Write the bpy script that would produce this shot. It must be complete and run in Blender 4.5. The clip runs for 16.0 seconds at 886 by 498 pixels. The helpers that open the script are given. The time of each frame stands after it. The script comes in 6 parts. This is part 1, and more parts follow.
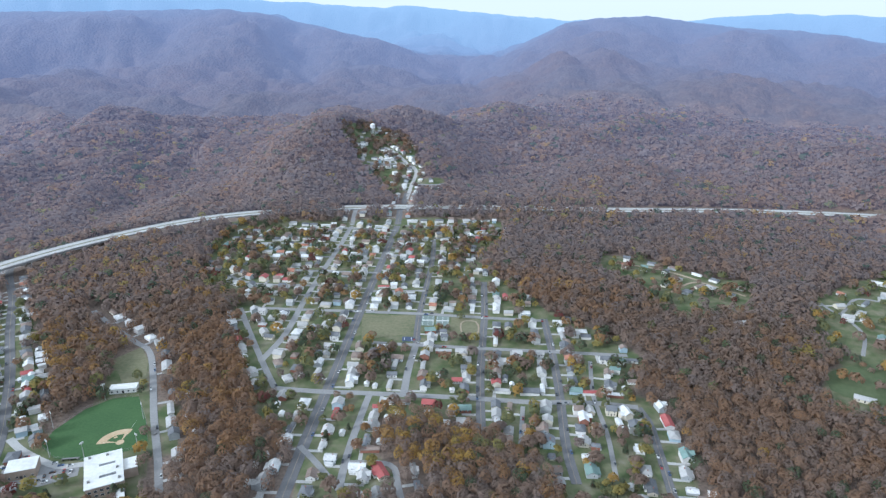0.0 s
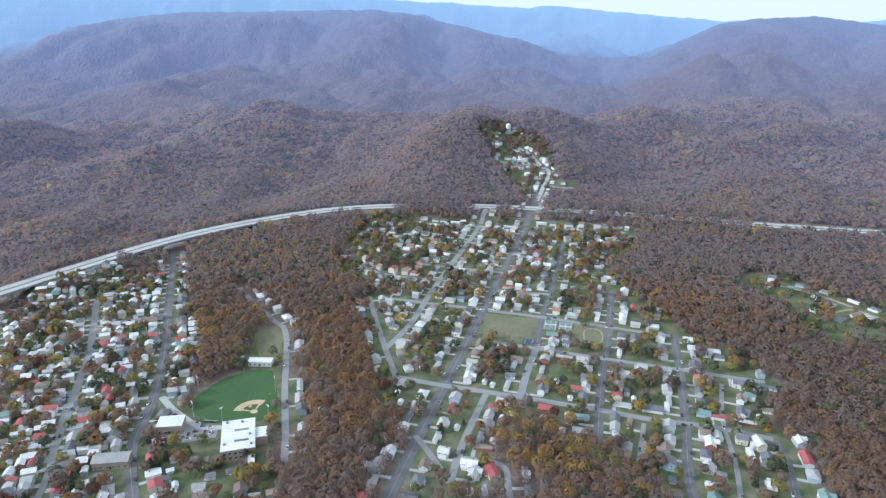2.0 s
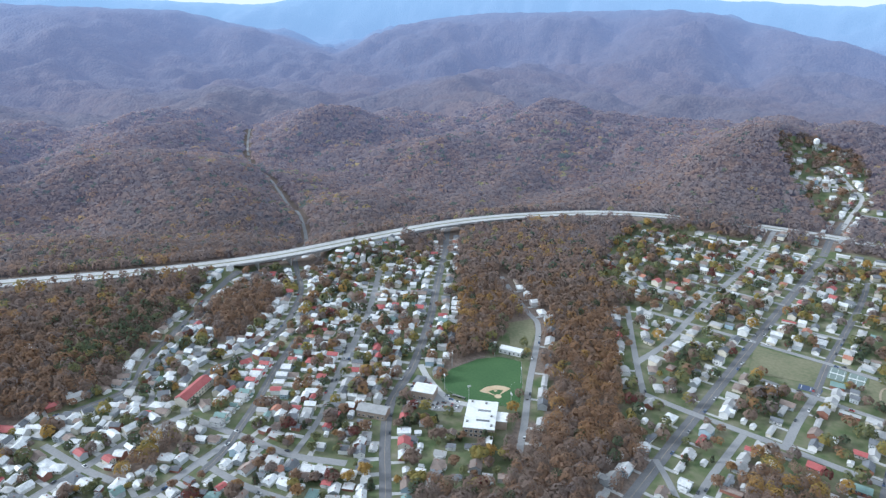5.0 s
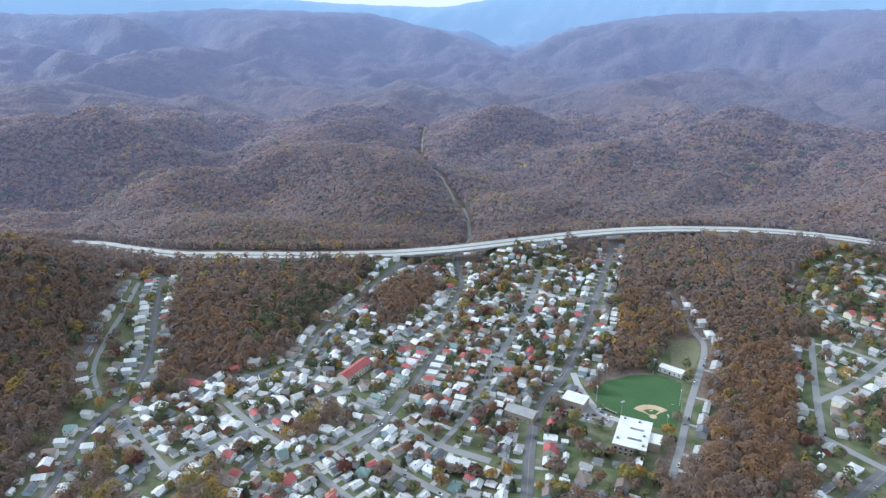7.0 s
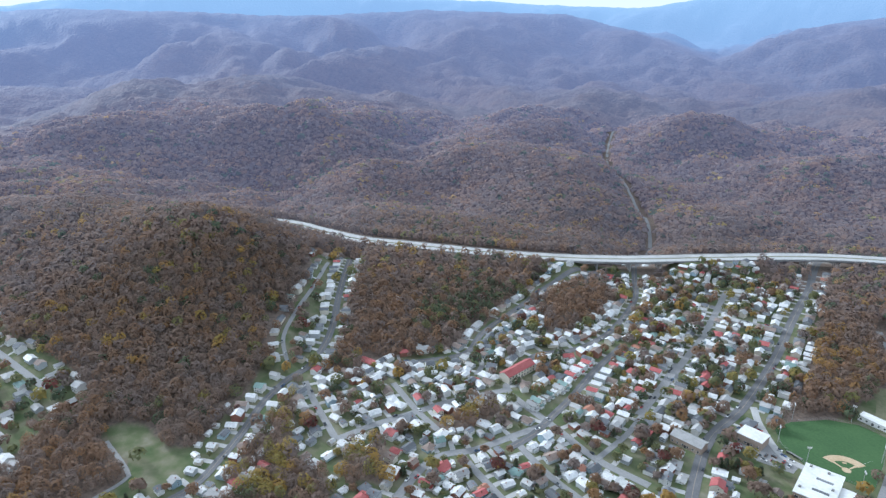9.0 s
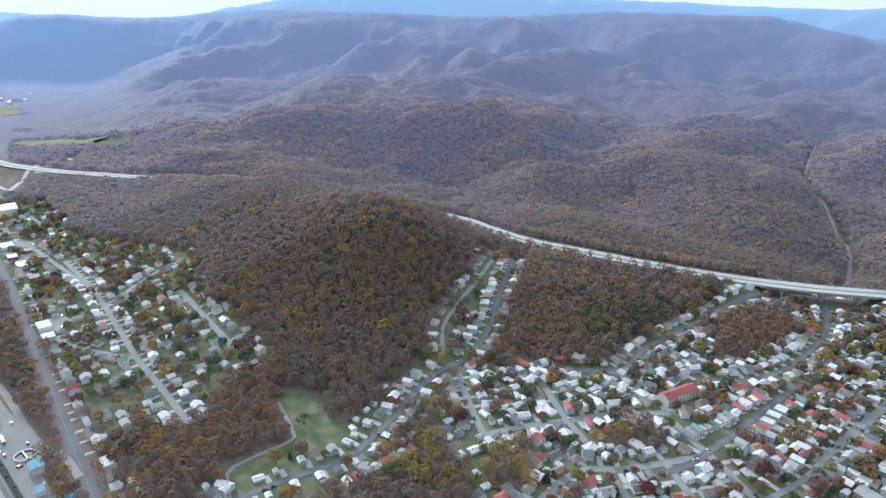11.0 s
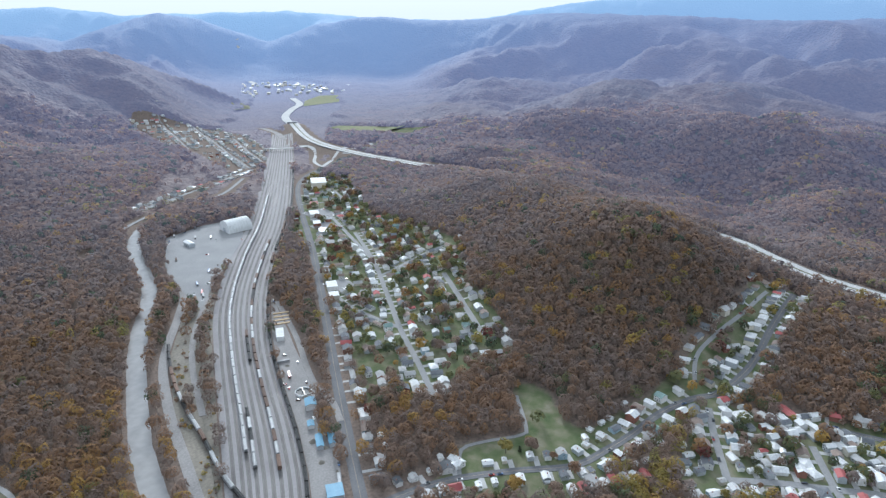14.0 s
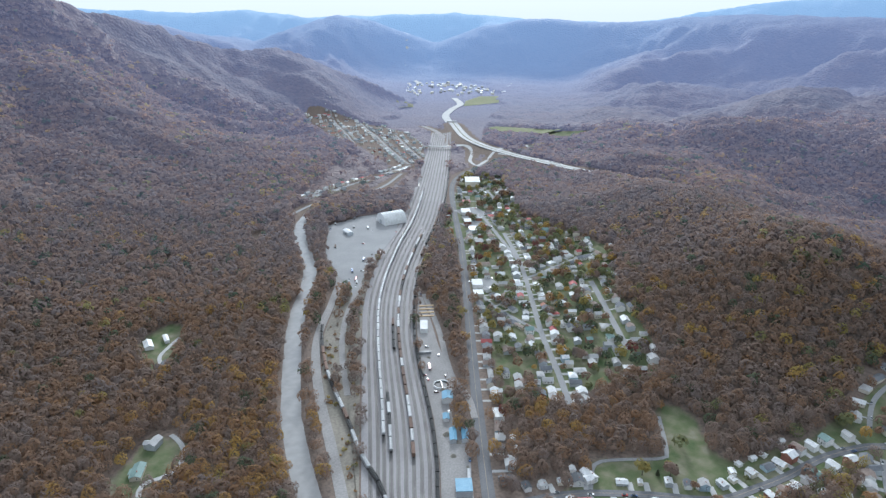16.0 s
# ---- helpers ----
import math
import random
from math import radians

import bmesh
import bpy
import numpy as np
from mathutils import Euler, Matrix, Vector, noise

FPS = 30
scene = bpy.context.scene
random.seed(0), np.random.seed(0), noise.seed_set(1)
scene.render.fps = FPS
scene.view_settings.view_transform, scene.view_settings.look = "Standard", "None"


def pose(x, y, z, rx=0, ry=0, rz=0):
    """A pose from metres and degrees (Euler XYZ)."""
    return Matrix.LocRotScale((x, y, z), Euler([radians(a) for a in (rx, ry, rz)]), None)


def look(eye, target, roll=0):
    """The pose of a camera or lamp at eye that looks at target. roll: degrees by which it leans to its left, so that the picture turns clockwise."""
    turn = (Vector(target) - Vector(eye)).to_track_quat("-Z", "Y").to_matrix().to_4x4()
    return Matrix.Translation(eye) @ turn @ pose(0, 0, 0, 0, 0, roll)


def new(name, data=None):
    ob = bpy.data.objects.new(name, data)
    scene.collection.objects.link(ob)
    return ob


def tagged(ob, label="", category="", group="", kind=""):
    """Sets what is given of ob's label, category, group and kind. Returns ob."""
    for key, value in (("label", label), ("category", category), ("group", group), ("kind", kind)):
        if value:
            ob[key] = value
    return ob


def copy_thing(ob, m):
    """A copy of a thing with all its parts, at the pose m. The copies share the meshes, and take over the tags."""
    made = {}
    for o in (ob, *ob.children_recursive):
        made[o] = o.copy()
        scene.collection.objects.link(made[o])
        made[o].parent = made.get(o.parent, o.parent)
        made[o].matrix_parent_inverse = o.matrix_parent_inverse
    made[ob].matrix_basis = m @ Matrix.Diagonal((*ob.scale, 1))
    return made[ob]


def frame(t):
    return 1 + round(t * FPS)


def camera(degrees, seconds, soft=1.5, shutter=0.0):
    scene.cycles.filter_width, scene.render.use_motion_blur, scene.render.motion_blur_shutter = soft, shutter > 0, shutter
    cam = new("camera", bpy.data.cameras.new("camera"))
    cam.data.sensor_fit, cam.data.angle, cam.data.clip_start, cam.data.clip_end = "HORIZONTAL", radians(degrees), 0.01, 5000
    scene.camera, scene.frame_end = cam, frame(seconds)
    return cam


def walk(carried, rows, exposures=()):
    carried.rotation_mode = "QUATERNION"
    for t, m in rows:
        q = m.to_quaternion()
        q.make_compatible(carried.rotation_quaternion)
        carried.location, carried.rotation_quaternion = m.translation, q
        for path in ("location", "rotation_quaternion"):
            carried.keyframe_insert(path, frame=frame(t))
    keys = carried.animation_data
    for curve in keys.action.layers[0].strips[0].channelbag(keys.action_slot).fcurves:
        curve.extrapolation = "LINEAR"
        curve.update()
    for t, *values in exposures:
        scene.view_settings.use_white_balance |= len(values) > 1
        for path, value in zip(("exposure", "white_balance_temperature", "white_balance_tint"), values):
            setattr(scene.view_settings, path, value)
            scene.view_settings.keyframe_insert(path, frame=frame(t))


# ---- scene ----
cam = camera(68.31, 16.0, soft=1.35)
EYE = (0.0, 0.0, 330.0)
# seconds, heading, tilt, lean
TURN = [
    (0.0, 0.18, 69.92, -0.96),
    (0.5, 0.90, 69.89, -0.95),
    (1.0, 3.79, 69.83, -0.91),
    (1.5, 8.01, 69.79, -0.90),
    (2.0, 11.97, 69.75, -0.87),
    (2.5, 15.95, 69.70, -0.89),
    (3.0, 19.86, 69.65, -0.79),
    (3.5, 23.51, 69.63, -0.73),
    (4.0, 27.80, 69.58, -0.71),
    (6.5, 47.30, 69.53, -0.03),
    (7.0, 50.98, 69.57, 0.03),
    (7.5, 55.20, 69.59, 0.11),
    (8.0, 59.19, 69.63, 0.14),
    (8.5, 63.16, 69.66, 0.19),
    (9.0, 67.08, 69.70, 0.23),
    (11.5, 86.12, 69.91, 0.14),
    (12.0, 89.79, 69.97, 0.15),
    (12.5, 93.43, 70.02, 0.18),
    (13.0, 96.85, 70.06, 0.18),
    (13.5, 100.73, 70.11, 0.22),
    (14.0, 106.15, 70.17, 0.20),
    (14.5, 111.26, 70.23, 0.31),
    (15.0, 114.94, 70.29, 0.32),
    (15.5, 117.62, 70.32, 0.35),
    (16.0, 119.83, 70.37, 0.25),
]
walk(cam, [(t, pose(*EYE, rx, ry, rz)) for t, rz, rx, ry in TURN], exposures=[(0, 0.88, 5400, 4), (7, 0.95, 5400, 4), (9, 0.94, 5400, 4), (13, 0.84, 5520, 4), (16, 0.82, 5560, 4)])

# ---- light: an overcast late afternoon ----
world = bpy.data.worlds.new("overcast")
scene.world = world
world.use_nodes = True
wn = world.node_tree.nodes
sky = wn.new("ShaderNodeTexSky")
sky.sky_type, sky.sun_disc = "NISHITA", False
sky.sun_elevation, sky.sun_rotation = radians(48), radians(-118)
sky.air_density, sky.dust_density, sky.ozone_density = 1.0, 2.5, 1.0
cloud = wn.new("ShaderNodeMix")
cloud.data_type = "RGBA"
cloud.inputs[0].default_value = 0.93
cloud.inputs[7].default_value = (3.5, 3.6, 3.7, 1)
world.node_tree.links.new(sky.outputs[0], cloud.inputs[6])
world.node_tree.links.new(cloud.outputs[2], wn["Background"].inputs[0])
wn["Background"].inputs[1].default_value = 0.15
sun = new("sun", bpy.data.lights.new("sun", "SUN"))
sun.data.energy, sun.data.angle, sun.data.color = 1.8, radians(14), (1.0, 0.95, 0.9)
sun.matrix_world = look((0, 0, 900), (0.88 * 900, 0.47 * 900, 900 - 900 * math.tan(radians(27))))


# ---- materials ----
def surface(name, one, two, grain=1.0, patch=0.05, rough=0.9, metal=0.0, bump=0.0, vary=0.0, mix=0.5):
    """A rough two-tone surface: fine grain and broad patches, with a shift from piece to piece."""
    m = bpy.data.materials.new(name)
    m.use_nodes = True
    n, link = m.node_tree.nodes, m.node_tree.links.new
    b = n["Principled BSDF"]
    b.inputs["Roughness"].default_value, b.inputs["Metallic"].default_value = rough, metal
    geo = n.new("ShaderNodeNewGeometry")
    fine, broad = n.new("ShaderNodeTexNoise"), n.new("ShaderNodeTexNoise")
    fine.inputs["Scale"].default_value, broad.inputs["Scale"].default_value = grain, patch
    fine.inputs["Detail"].default_value = broad.inputs["Detail"].default_value = 4
    for t in (fine, broad):
        link(geo.outputs["Position"], t.inputs["Vector"])
    add = n.new("ShaderNodeMath")
    add.operation = "ADD"
    link(fine.outputs[0], add.inputs[0])
    link(broad.outputs[0], add.inputs[1])
    ramp = n.new("ShaderNodeMapRange")
    ramp.inputs[1].default_value, ramp.inputs[2].default_value = 0.5 + mix - 0.28, 0.5 + mix + 0.28
    link(add.outputs[0], ramp.inputs[0])
    col = n.new("ShaderNodeMix")
    col.data_type = "RGBA"
    col.inputs[6].default_value, col.inputs[7].default_value = (*one, 1), (*two, 1)
    link(ramp.outputs[0], col.inputs[0])
    out = col.outputs[2]
    if vary:
        info, hsv, mr = n.new("ShaderNodeObjectInfo"), n.new("ShaderNodeHueSaturation"), n.new("ShaderNodeMapRange")
        mr.inputs[3].default_value, mr.inputs[4].default_value = 1 - vary, 1 + vary
        link(info.outputs["Random"], mr.inputs[0])
        link(mr.outputs[0], hsv.inputs["Value"])
        link(out, hsv.inputs["Color"])
        out = hsv.outputs[0]
    link(out, b.inputs["Base Color"])
    if bump:
        bm_ = n.new("ShaderNodeBump")
        bm_.inputs["Strength"].default_value, bm_.inputs["Distance"].default_value = 0.6, bump
        link(fine.outputs[0], bm_.inputs["Height"])
        link(bm_.outputs[0], b.inputs["Normal"])
    return m


def ramp_node(m, stops, interpolation="LINEAR"):
    r = m.node_tree.nodes.new("ShaderNodeValToRGB")
    r.color_ramp.interpolation = interpolation
    while len(r.color_ramp.elements) < len(stops):
        r.color_ramp.elements.new(0.5)
    for e, (p, c) in zip(r.color_ramp.elements, stops):
        e.position, e.color = p, (*c, 1)
    return r


LEAF_STOPS = [(0.0, (.280, .226, .204)), (0.22, (.302, .224, .182)), (0.40, (.322, .214, .150)), (0.55, (.352, .214, .124)), (0.68, (.47, .305, .095)),
              (0.78, (.365, .305, .105)), (0.86, (.215, .225, .115)), (0.94, (.105, .140, .090)), (1.0, (.22, .075, .070))]
# emission colours of the painted haze, near to far
HAZE_GLOW = [(0.0, (.0, .0, .0)), (0.08, (.009, .012, .019)), (0.15, (.020, .022, .036)), (0.3, (.038, .043, .075)), (0.45, (.056, .066, .120)), (0.62, (.082, .104, .186)), (0.72, (.094, .137, .238)), (0.82, (.115, .170, .285)), (1.0, (.175, .265, .39))]


def add_haze_glow(m, b, base):
    """Haze painted as a blue glow and faded base colour, growing towards the skyline."""
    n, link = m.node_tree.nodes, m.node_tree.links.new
    geo, far, haze, fade = n.new("ShaderNodeNewGeometry"), n.new("ShaderNodeVectorMath"), n.new("ShaderNodeMapRange"), n.new("ShaderNodeMix")
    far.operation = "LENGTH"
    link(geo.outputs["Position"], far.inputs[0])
    haze.inputs[1].default_value, haze.inputs[2].default_value = 720, 4800
    link(far.outputs[1], haze.inputs[0])
    glow = ramp_node(m, HAZE_GLOW)
    link(haze.outputs[0], glow.inputs[0])
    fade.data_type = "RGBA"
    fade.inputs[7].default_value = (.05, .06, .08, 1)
    link(haze.outputs[0], fade.inputs[0])
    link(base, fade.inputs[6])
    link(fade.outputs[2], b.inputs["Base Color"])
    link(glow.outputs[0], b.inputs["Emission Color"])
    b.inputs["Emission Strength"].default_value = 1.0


def foliage(name, distant=False, hazy=False, value=(0.80, 0.98)):
    """Autumn leaves and bare twigs: the colour runs with each tree's own tint."""
    m = bpy.data.materials.new(name)
    m.use_nodes = True
    n, link = m.node_tree.nodes, m.node_tree.links.new
    b = n["Principled BSDF"]
    b.inputs["Roughness"].default_value = 0.85
    b.inputs["Specular IOR Level"].default_value = 0.2
    at_ = n.new("ShaderNodeAttribute")
    at_.attribute_name = "tint"
    r = ramp_node(m, LEAF_STOPS)
    link(at_.outputs["Fac"], r.inputs[0])
    geo, hsv, mr = n.new("ShaderNodeNewGeometry"), n.new("ShaderNodeHueSaturation"), n.new("ShaderNodeMapRange")
    mr.inputs[3].default_value, mr.inputs[4].default_value = value
    link(geo.outputs["Random Per Island"], mr.inputs[0])
    link(mr.outputs[0], hsv.inputs["Value"])
    link(r.outputs[0], hsv.inputs["Color"])
    thin = n.new("ShaderNodeBsdfTranslucent")
    both_ = n.new("ShaderNodeMixShader")
    both_.inputs[0].default_value = 0.0 if distant else 0.5
    link(b.outputs[0], both_.inputs[1])
    link(thin.outputs[0], both_.inputs[2])
    link(hsv.outputs[0], thin.inputs["Color"])
    link(both_.outputs[0], n["Material Output"].inputs["Surface"])
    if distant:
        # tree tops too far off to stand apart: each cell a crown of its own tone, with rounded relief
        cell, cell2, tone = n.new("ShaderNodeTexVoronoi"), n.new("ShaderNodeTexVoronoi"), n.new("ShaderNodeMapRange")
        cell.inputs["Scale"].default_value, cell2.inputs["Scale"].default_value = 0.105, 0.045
        for c in (cell, cell2):
            link(geo.outputs["Position"], c.inputs["Vector"])
        sep, sep2, both = n.new("ShaderNodeSeparateColor"), n.new("ShaderNodeSeparateColor"), n.new("ShaderNodeMath")
        link(cell.outputs["Color"], sep.inputs[0])
        link(cell2.outputs["Color"], sep2.inputs[0])
        link(sep.outputs[0], both.inputs[0])
        link(sep2.outputs[0], both.inputs[1])
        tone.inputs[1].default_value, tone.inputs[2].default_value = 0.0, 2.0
        # low values put the shade inside unresolved crowns into the colour
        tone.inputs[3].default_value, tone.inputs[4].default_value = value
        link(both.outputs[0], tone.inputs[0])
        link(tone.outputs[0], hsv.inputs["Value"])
        inv, bump = n.new("ShaderNodeMath"), n.new("ShaderNodeBump")
        inv.operation, inv.inputs[0].default_value = "SUBTRACT", 1.0
        link(cell.outputs["Distance"], inv.inputs[1])
        bump.inputs["Strength"].default_value, bump.inputs["Distance"].default_value = 0.55, 7.0
        link(inv.outputs[0], bump.inputs["Height"])
        link(bump.outputs[0], b.inputs["Normal"])
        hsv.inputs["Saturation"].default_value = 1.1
        # the canopy glows with distance to imitate haze
        add_haze_glow(m, b, hsv.outputs[0])
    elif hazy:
        # glow imitating haze on single trees, doubled for the translucent half
        add_haze_glow(m, b, hsv.outputs[0])
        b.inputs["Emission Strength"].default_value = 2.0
    else:
        link(hsv.outputs[0], b.inputs["Base Color"])
    return m


def ground_material():
    """Leaf litter under the woods, lawns and bare earth where the woods are cleared."""
    m = bpy.data.materials.new("ground")
    m.use_nodes = True
    n, link = m.node_tree.nodes, m.node_tree.links.new
    b = n["Principled BSDF"]
    b.inputs["Roughness"].default_value = 1.0
    b.inputs["Specular IOR Level"].default_value = 0.1
    geo = n.new("ShaderNodeNewGeometry")
    a, c, d = (n.new("ShaderNodeTexNoise") for _ in range(3))
    for t, s in ((a, 0.35), (c, 0.022), (d, 0.07)):
        t.inputs["Scale"].default_value, t.inputs["Detail"].default_value = s, 5
        link(geo.outputs["Position"], t.inputs["Vector"])
    litter = ramp_node(m, [(0.3, (.12, .095, .082)), (0.5, (.18, .142, .12)), (0.7, (.23, .175, .14))])
    link(a.outputs[0], litter.inputs[0])
    lawn = ramp_node(m, [(0.30, (.078, .110, .050)), (0.46, (.122, .138, .074)), (0.62, (.175, .170, .112)), (0.80, (.25, .232, .185))])
    link(d.outputs[0], lawn.inputs[0])
    at_ = n.new("ShaderNodeAttribute")
    at_.attribute_name = "lawn"
    add = n.new("ShaderNodeMath")
    add.operation = "ADD"
    link(at_.outputs["Fac"], add.inputs[0])
    sub = n.new("ShaderNodeMapRange")
    sub.inputs[3].default_value, sub.inputs[4].default_value = -0.3, 0.3
    link(c.outputs[0], sub.inputs[0])
    link(sub.outputs[0], add.inputs[1])
    sharp = n.new("ShaderNodeMapRange")
    sharp.inputs[1].default_value, sharp.inputs[2].default_value = 0.35, 0.65
    link(add.outputs[0], sharp.inputs[0])
    mix = n.new("ShaderNodeMix")
    mix.data_type = "RGBA"
    link(sharp.outputs[0], mix.inputs[0])
    link(litter.outputs[0], mix.inputs[6])
    link(lawn.outputs[0], mix.inputs[7])
    link(mix.outputs[2], b.inputs["Base Color"])
    bump = n.new("ShaderNodeBump")
    bump.inputs["Strength"].default_value, bump.inputs["Distance"].default_value = 0.5, 0.5
    link(a.outputs[0], bump.inputs["Height"])
    link(bump.outputs[0], b.inputs["Normal"])
    return m


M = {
    # all foliage but the plain leaves carries the painted haze
    "ground": ground_material(), "leaves": foliage("leaves"), "far_leaves_haze": foliage("far_leaves_haze", True, value=(0.25, 0.47)), "hill_leaves_haze": foliage("hill_leaves_haze", hazy=True, value=(0.93, 1.1)), "slope_leaves_haze": foliage("slope_leaves_haze", hazy=True, value=(0.86, 1.03)),
    "hill_canopy_haze": foliage("hill_canopy_haze", True, value=(0.36, 0.62)),
    "bark": surface("bark", (.07, .055, .045), (.13, .11, .095), 6, 0.3, 0.95),
    "asphalt": surface("asphalt", (.105, .105, .112), (.165, .162, .168), 0.8, 0.04, 0.9),
    "old_asphalt": surface("old_asphalt", (.215, .212, .218), (.295, .29, .288), 0.7, 0.03, 0.9),
    "concrete": surface("concrete", (.34, .335, .33), (.46, .45, .44), 0.9, 0.05, 0.85),
    "gravel": surface("gravel", (.21, .198, .193), (.33, .312, .302), 0.6, 0.03, 0.95, mix=0.5),
    "dirt": surface("dirt", (.26, .20, .14), (.40, .33, .25), 0.7, 0.06, 1.0),
    "infield": surface("infield", (.42, .30, .18), (.55, .43, .29), 0.6, 0.08, 1.0),
    "turf": surface("turf", (.040, .090, .030), (.062, .122, .042), 0.5, 0.03, 1.0),
    "meadow": surface("meadow", (.070, .098, .042), (.105, .125, .060), 0.2, 0.02, 1.0),
    "dry_turf": surface("dry_turf", (.12, .128, .068), (.20, .185, .115), 0.3, 0.03, 1.0),
    "crop": surface("crop", (.15, .17, .08), (.24, .23, .13), 0.1, 0.01, 1.0),
    "white_line": surface("white_line", (.65, .65, .63), (.8, .8, .78), 2, 0.2, 0.8),
    "court_blue": surface("court_blue", (.045, .065, .12), (.06, .08, .15), 1, 0.1, 0.8),
    "court_green": surface("court_green", (.15, .19, .175), (.20, .24, .22), 1, 0.1, 0.8),
    "ballast": surface("ballast", (.23, .215, .218), (.33, .312, .31), 0.5, 0.02, 0.95),
    "ties": surface("ties", (.10, .092, .09), (.16, .148, .14), 1.5, 0.05, 0.95),
    "steel": surface("steel", (.20, .19, .185), (.32, .31, .30), 2, 0.1, 0.5, 0.6),
    "rust_steel": surface("rust_steel", (.09, .055, .04), (.16, .10, .075), 1.2, 0.2, 0.8, 0.2, vary=0.3),
    "hopper_grey": surface("hopper_grey", (.24, .24, .25), (.40, .40, .40), 0.8, 0.15, 0.6, vary=0.25),
    "scrub": surface("scrub", (.16, .145, .12), (.28, .25, .21), 0.4, 0.03, 1.0),
    "car_black": surface("car_black", (.020, .020, .022), (.045, .042, .04), 1.0, 0.2, 0.6),
    "coal": surface("coal", (.012, .012, .013), (.035, .034, .034), 1.5, 0.3, 0.7, bump=0.3),
    "glass": surface("window_glass", (.03, .04, .05), (.06, .07, .085), 1, 0.2, 0.12),
    "trim_white": surface("trim_white", (.70, .70, .70), (.82, .82, .82), 2, 0.3, 0.7),
    "wall_white": surface("wall_white", (.60, .59, .58), (.78, .77, .76), 1.2, 0.2, 0.75, vary=0.15),
    "wall_cream": surface("wall_cream", (.55, .50, .42), (.68, .63, .54), 1.2, 0.2, 0.75, vary=0.2),
    "wall_grey": surface("wall_grey", (.34, .36, .38), (.46, .48, .50), 1.2, 0.2, 0.75, vary=0.25),
    "wall_blue": surface("wall_blue", (.30, .40, .48), (.42, .52, .58), 1.2, 0.2, 0.75, vary=0.2),
    "wall_brick": surface("wall_brick", (.20, .085, .060), (.32, .15, .11), 2.5, 0.2, 0.9, vary=0.2),
    "wall_tan": surface("wall_tan", (.29, .225, .18), (.40, .32, .265), 2.5, 0.2, 0.9, vary=0.1),
    "roof_grey": surface("roof_grey", (.30, .295, .29), (.44, .43, .425), 1.5, 0.15, 0.85, vary=0.35),
    "roof_dark": surface("roof_dark", (.10, .105, .115), (.18, .185, .20), 1.5, 0.15, 0.9, vary=0.35),
    "roof_brown": surface("roof_brown", (.17, .13, .11), (.28, .22, .19), 1.5, 0.15, 0.9, vary=0.3),
    "roof_red": surface("roof_red", (.30, .065, .065), (.40, .12, .115), 1.5, 0.15, 0.75, vary=0.2),
    "roof_rust": surface("roof_rust", (.30, .13, .085), (.40, .19, .13), 1.5, 0.15, 0.8, vary=0.1),
    "roof_green": surface("roof_green", (.13, .20, .185), (.20, .28, .26), 1.5, 0.15, 0.7, vary=0.2),
    "roof_silver": surface("roof_silver", (.48, .48, .485), (.70, .695, .69), 0.8, 0.2, 0.5, vary=0.18),
    "roof_blue": surface("roof_blue", (.10, .24, .36), (.16, .32, .44), 1.0, 0.15, 0.6, vary=0.1),
    "membrane": surface("membrane", (.58, .575, .56), (.74, .735, .72), 0.4, 0.08, 0.8),
    "paint_white": surface("paint_white", (.70, .70, .70), (.80, .80, .80), 3, 0.5, 0.35),
    "paint_dark": surface("paint_dark", (.03, .03, .035), (.06, .06, .07), 3, 0.5, 0.35),
    "paint_red": surface("paint_red", (.30, .03, .03), (.40, .05, .04), 3, 0.5, 0.35),
    "paint_blue": surface("paint_blue", (.05, .10, .22), (.08, .14, .30), 3, 0.5, 0.35),
    "rubber": surface("rubber", (.02, .02, .02), (.04, .04, .04), 3, 0.5, 0.9),
    "water": surface("river_water", (.25, .24, .24), (.33, .32, .31), 0.12, 0.02, 0.18, bump=0.05),
}
# ---- lie of the land ----
EYE_Z = 330.0
_lat = np.random.RandomState(7).rand(256, 256)


def vnoise(x, y):
    """Smooth lattice noise, 0 to 1."""
    xi, yi = np.floor(x).astype(int), np.floor(y).astype(int)
    u, v = x - xi, y - yi
    u, v = u * u * (3 - 2 * u), v * v * (3 - 2 * v)
    a, b = _lat[xi % 256, yi % 256], _lat[(xi + 1) % 256, yi % 256]
    c, d = _lat[xi % 256, (yi + 1) % 256], _lat[(xi + 1) % 256, (yi + 1) % 256]
    return (a * (1 - u) + b * u) * (1 - v) + (c * (1 - u) + d * u) * v


def fbm(x, y, octaves=4):
    s, amp, f = 0.0, 0.5, 1.0
    for k in range(octaves):
        s = s + amp * vnoise(x * f + 17.3 * k, y * f - 9.1 * k)
        amp, f = amp * 0.5, f * 2.03
    return s / (1 - 0.5 ** octaves)


def smooth(a, b, v):
    t = np.clip((v - a) / (b - a), 0, 1)
    return t * t * (3 - 2 * t)


def at(azimuth, distance):
    a = np.radians(azimuth)
    return -distance * np.sin(a), distance * np.cos(a)


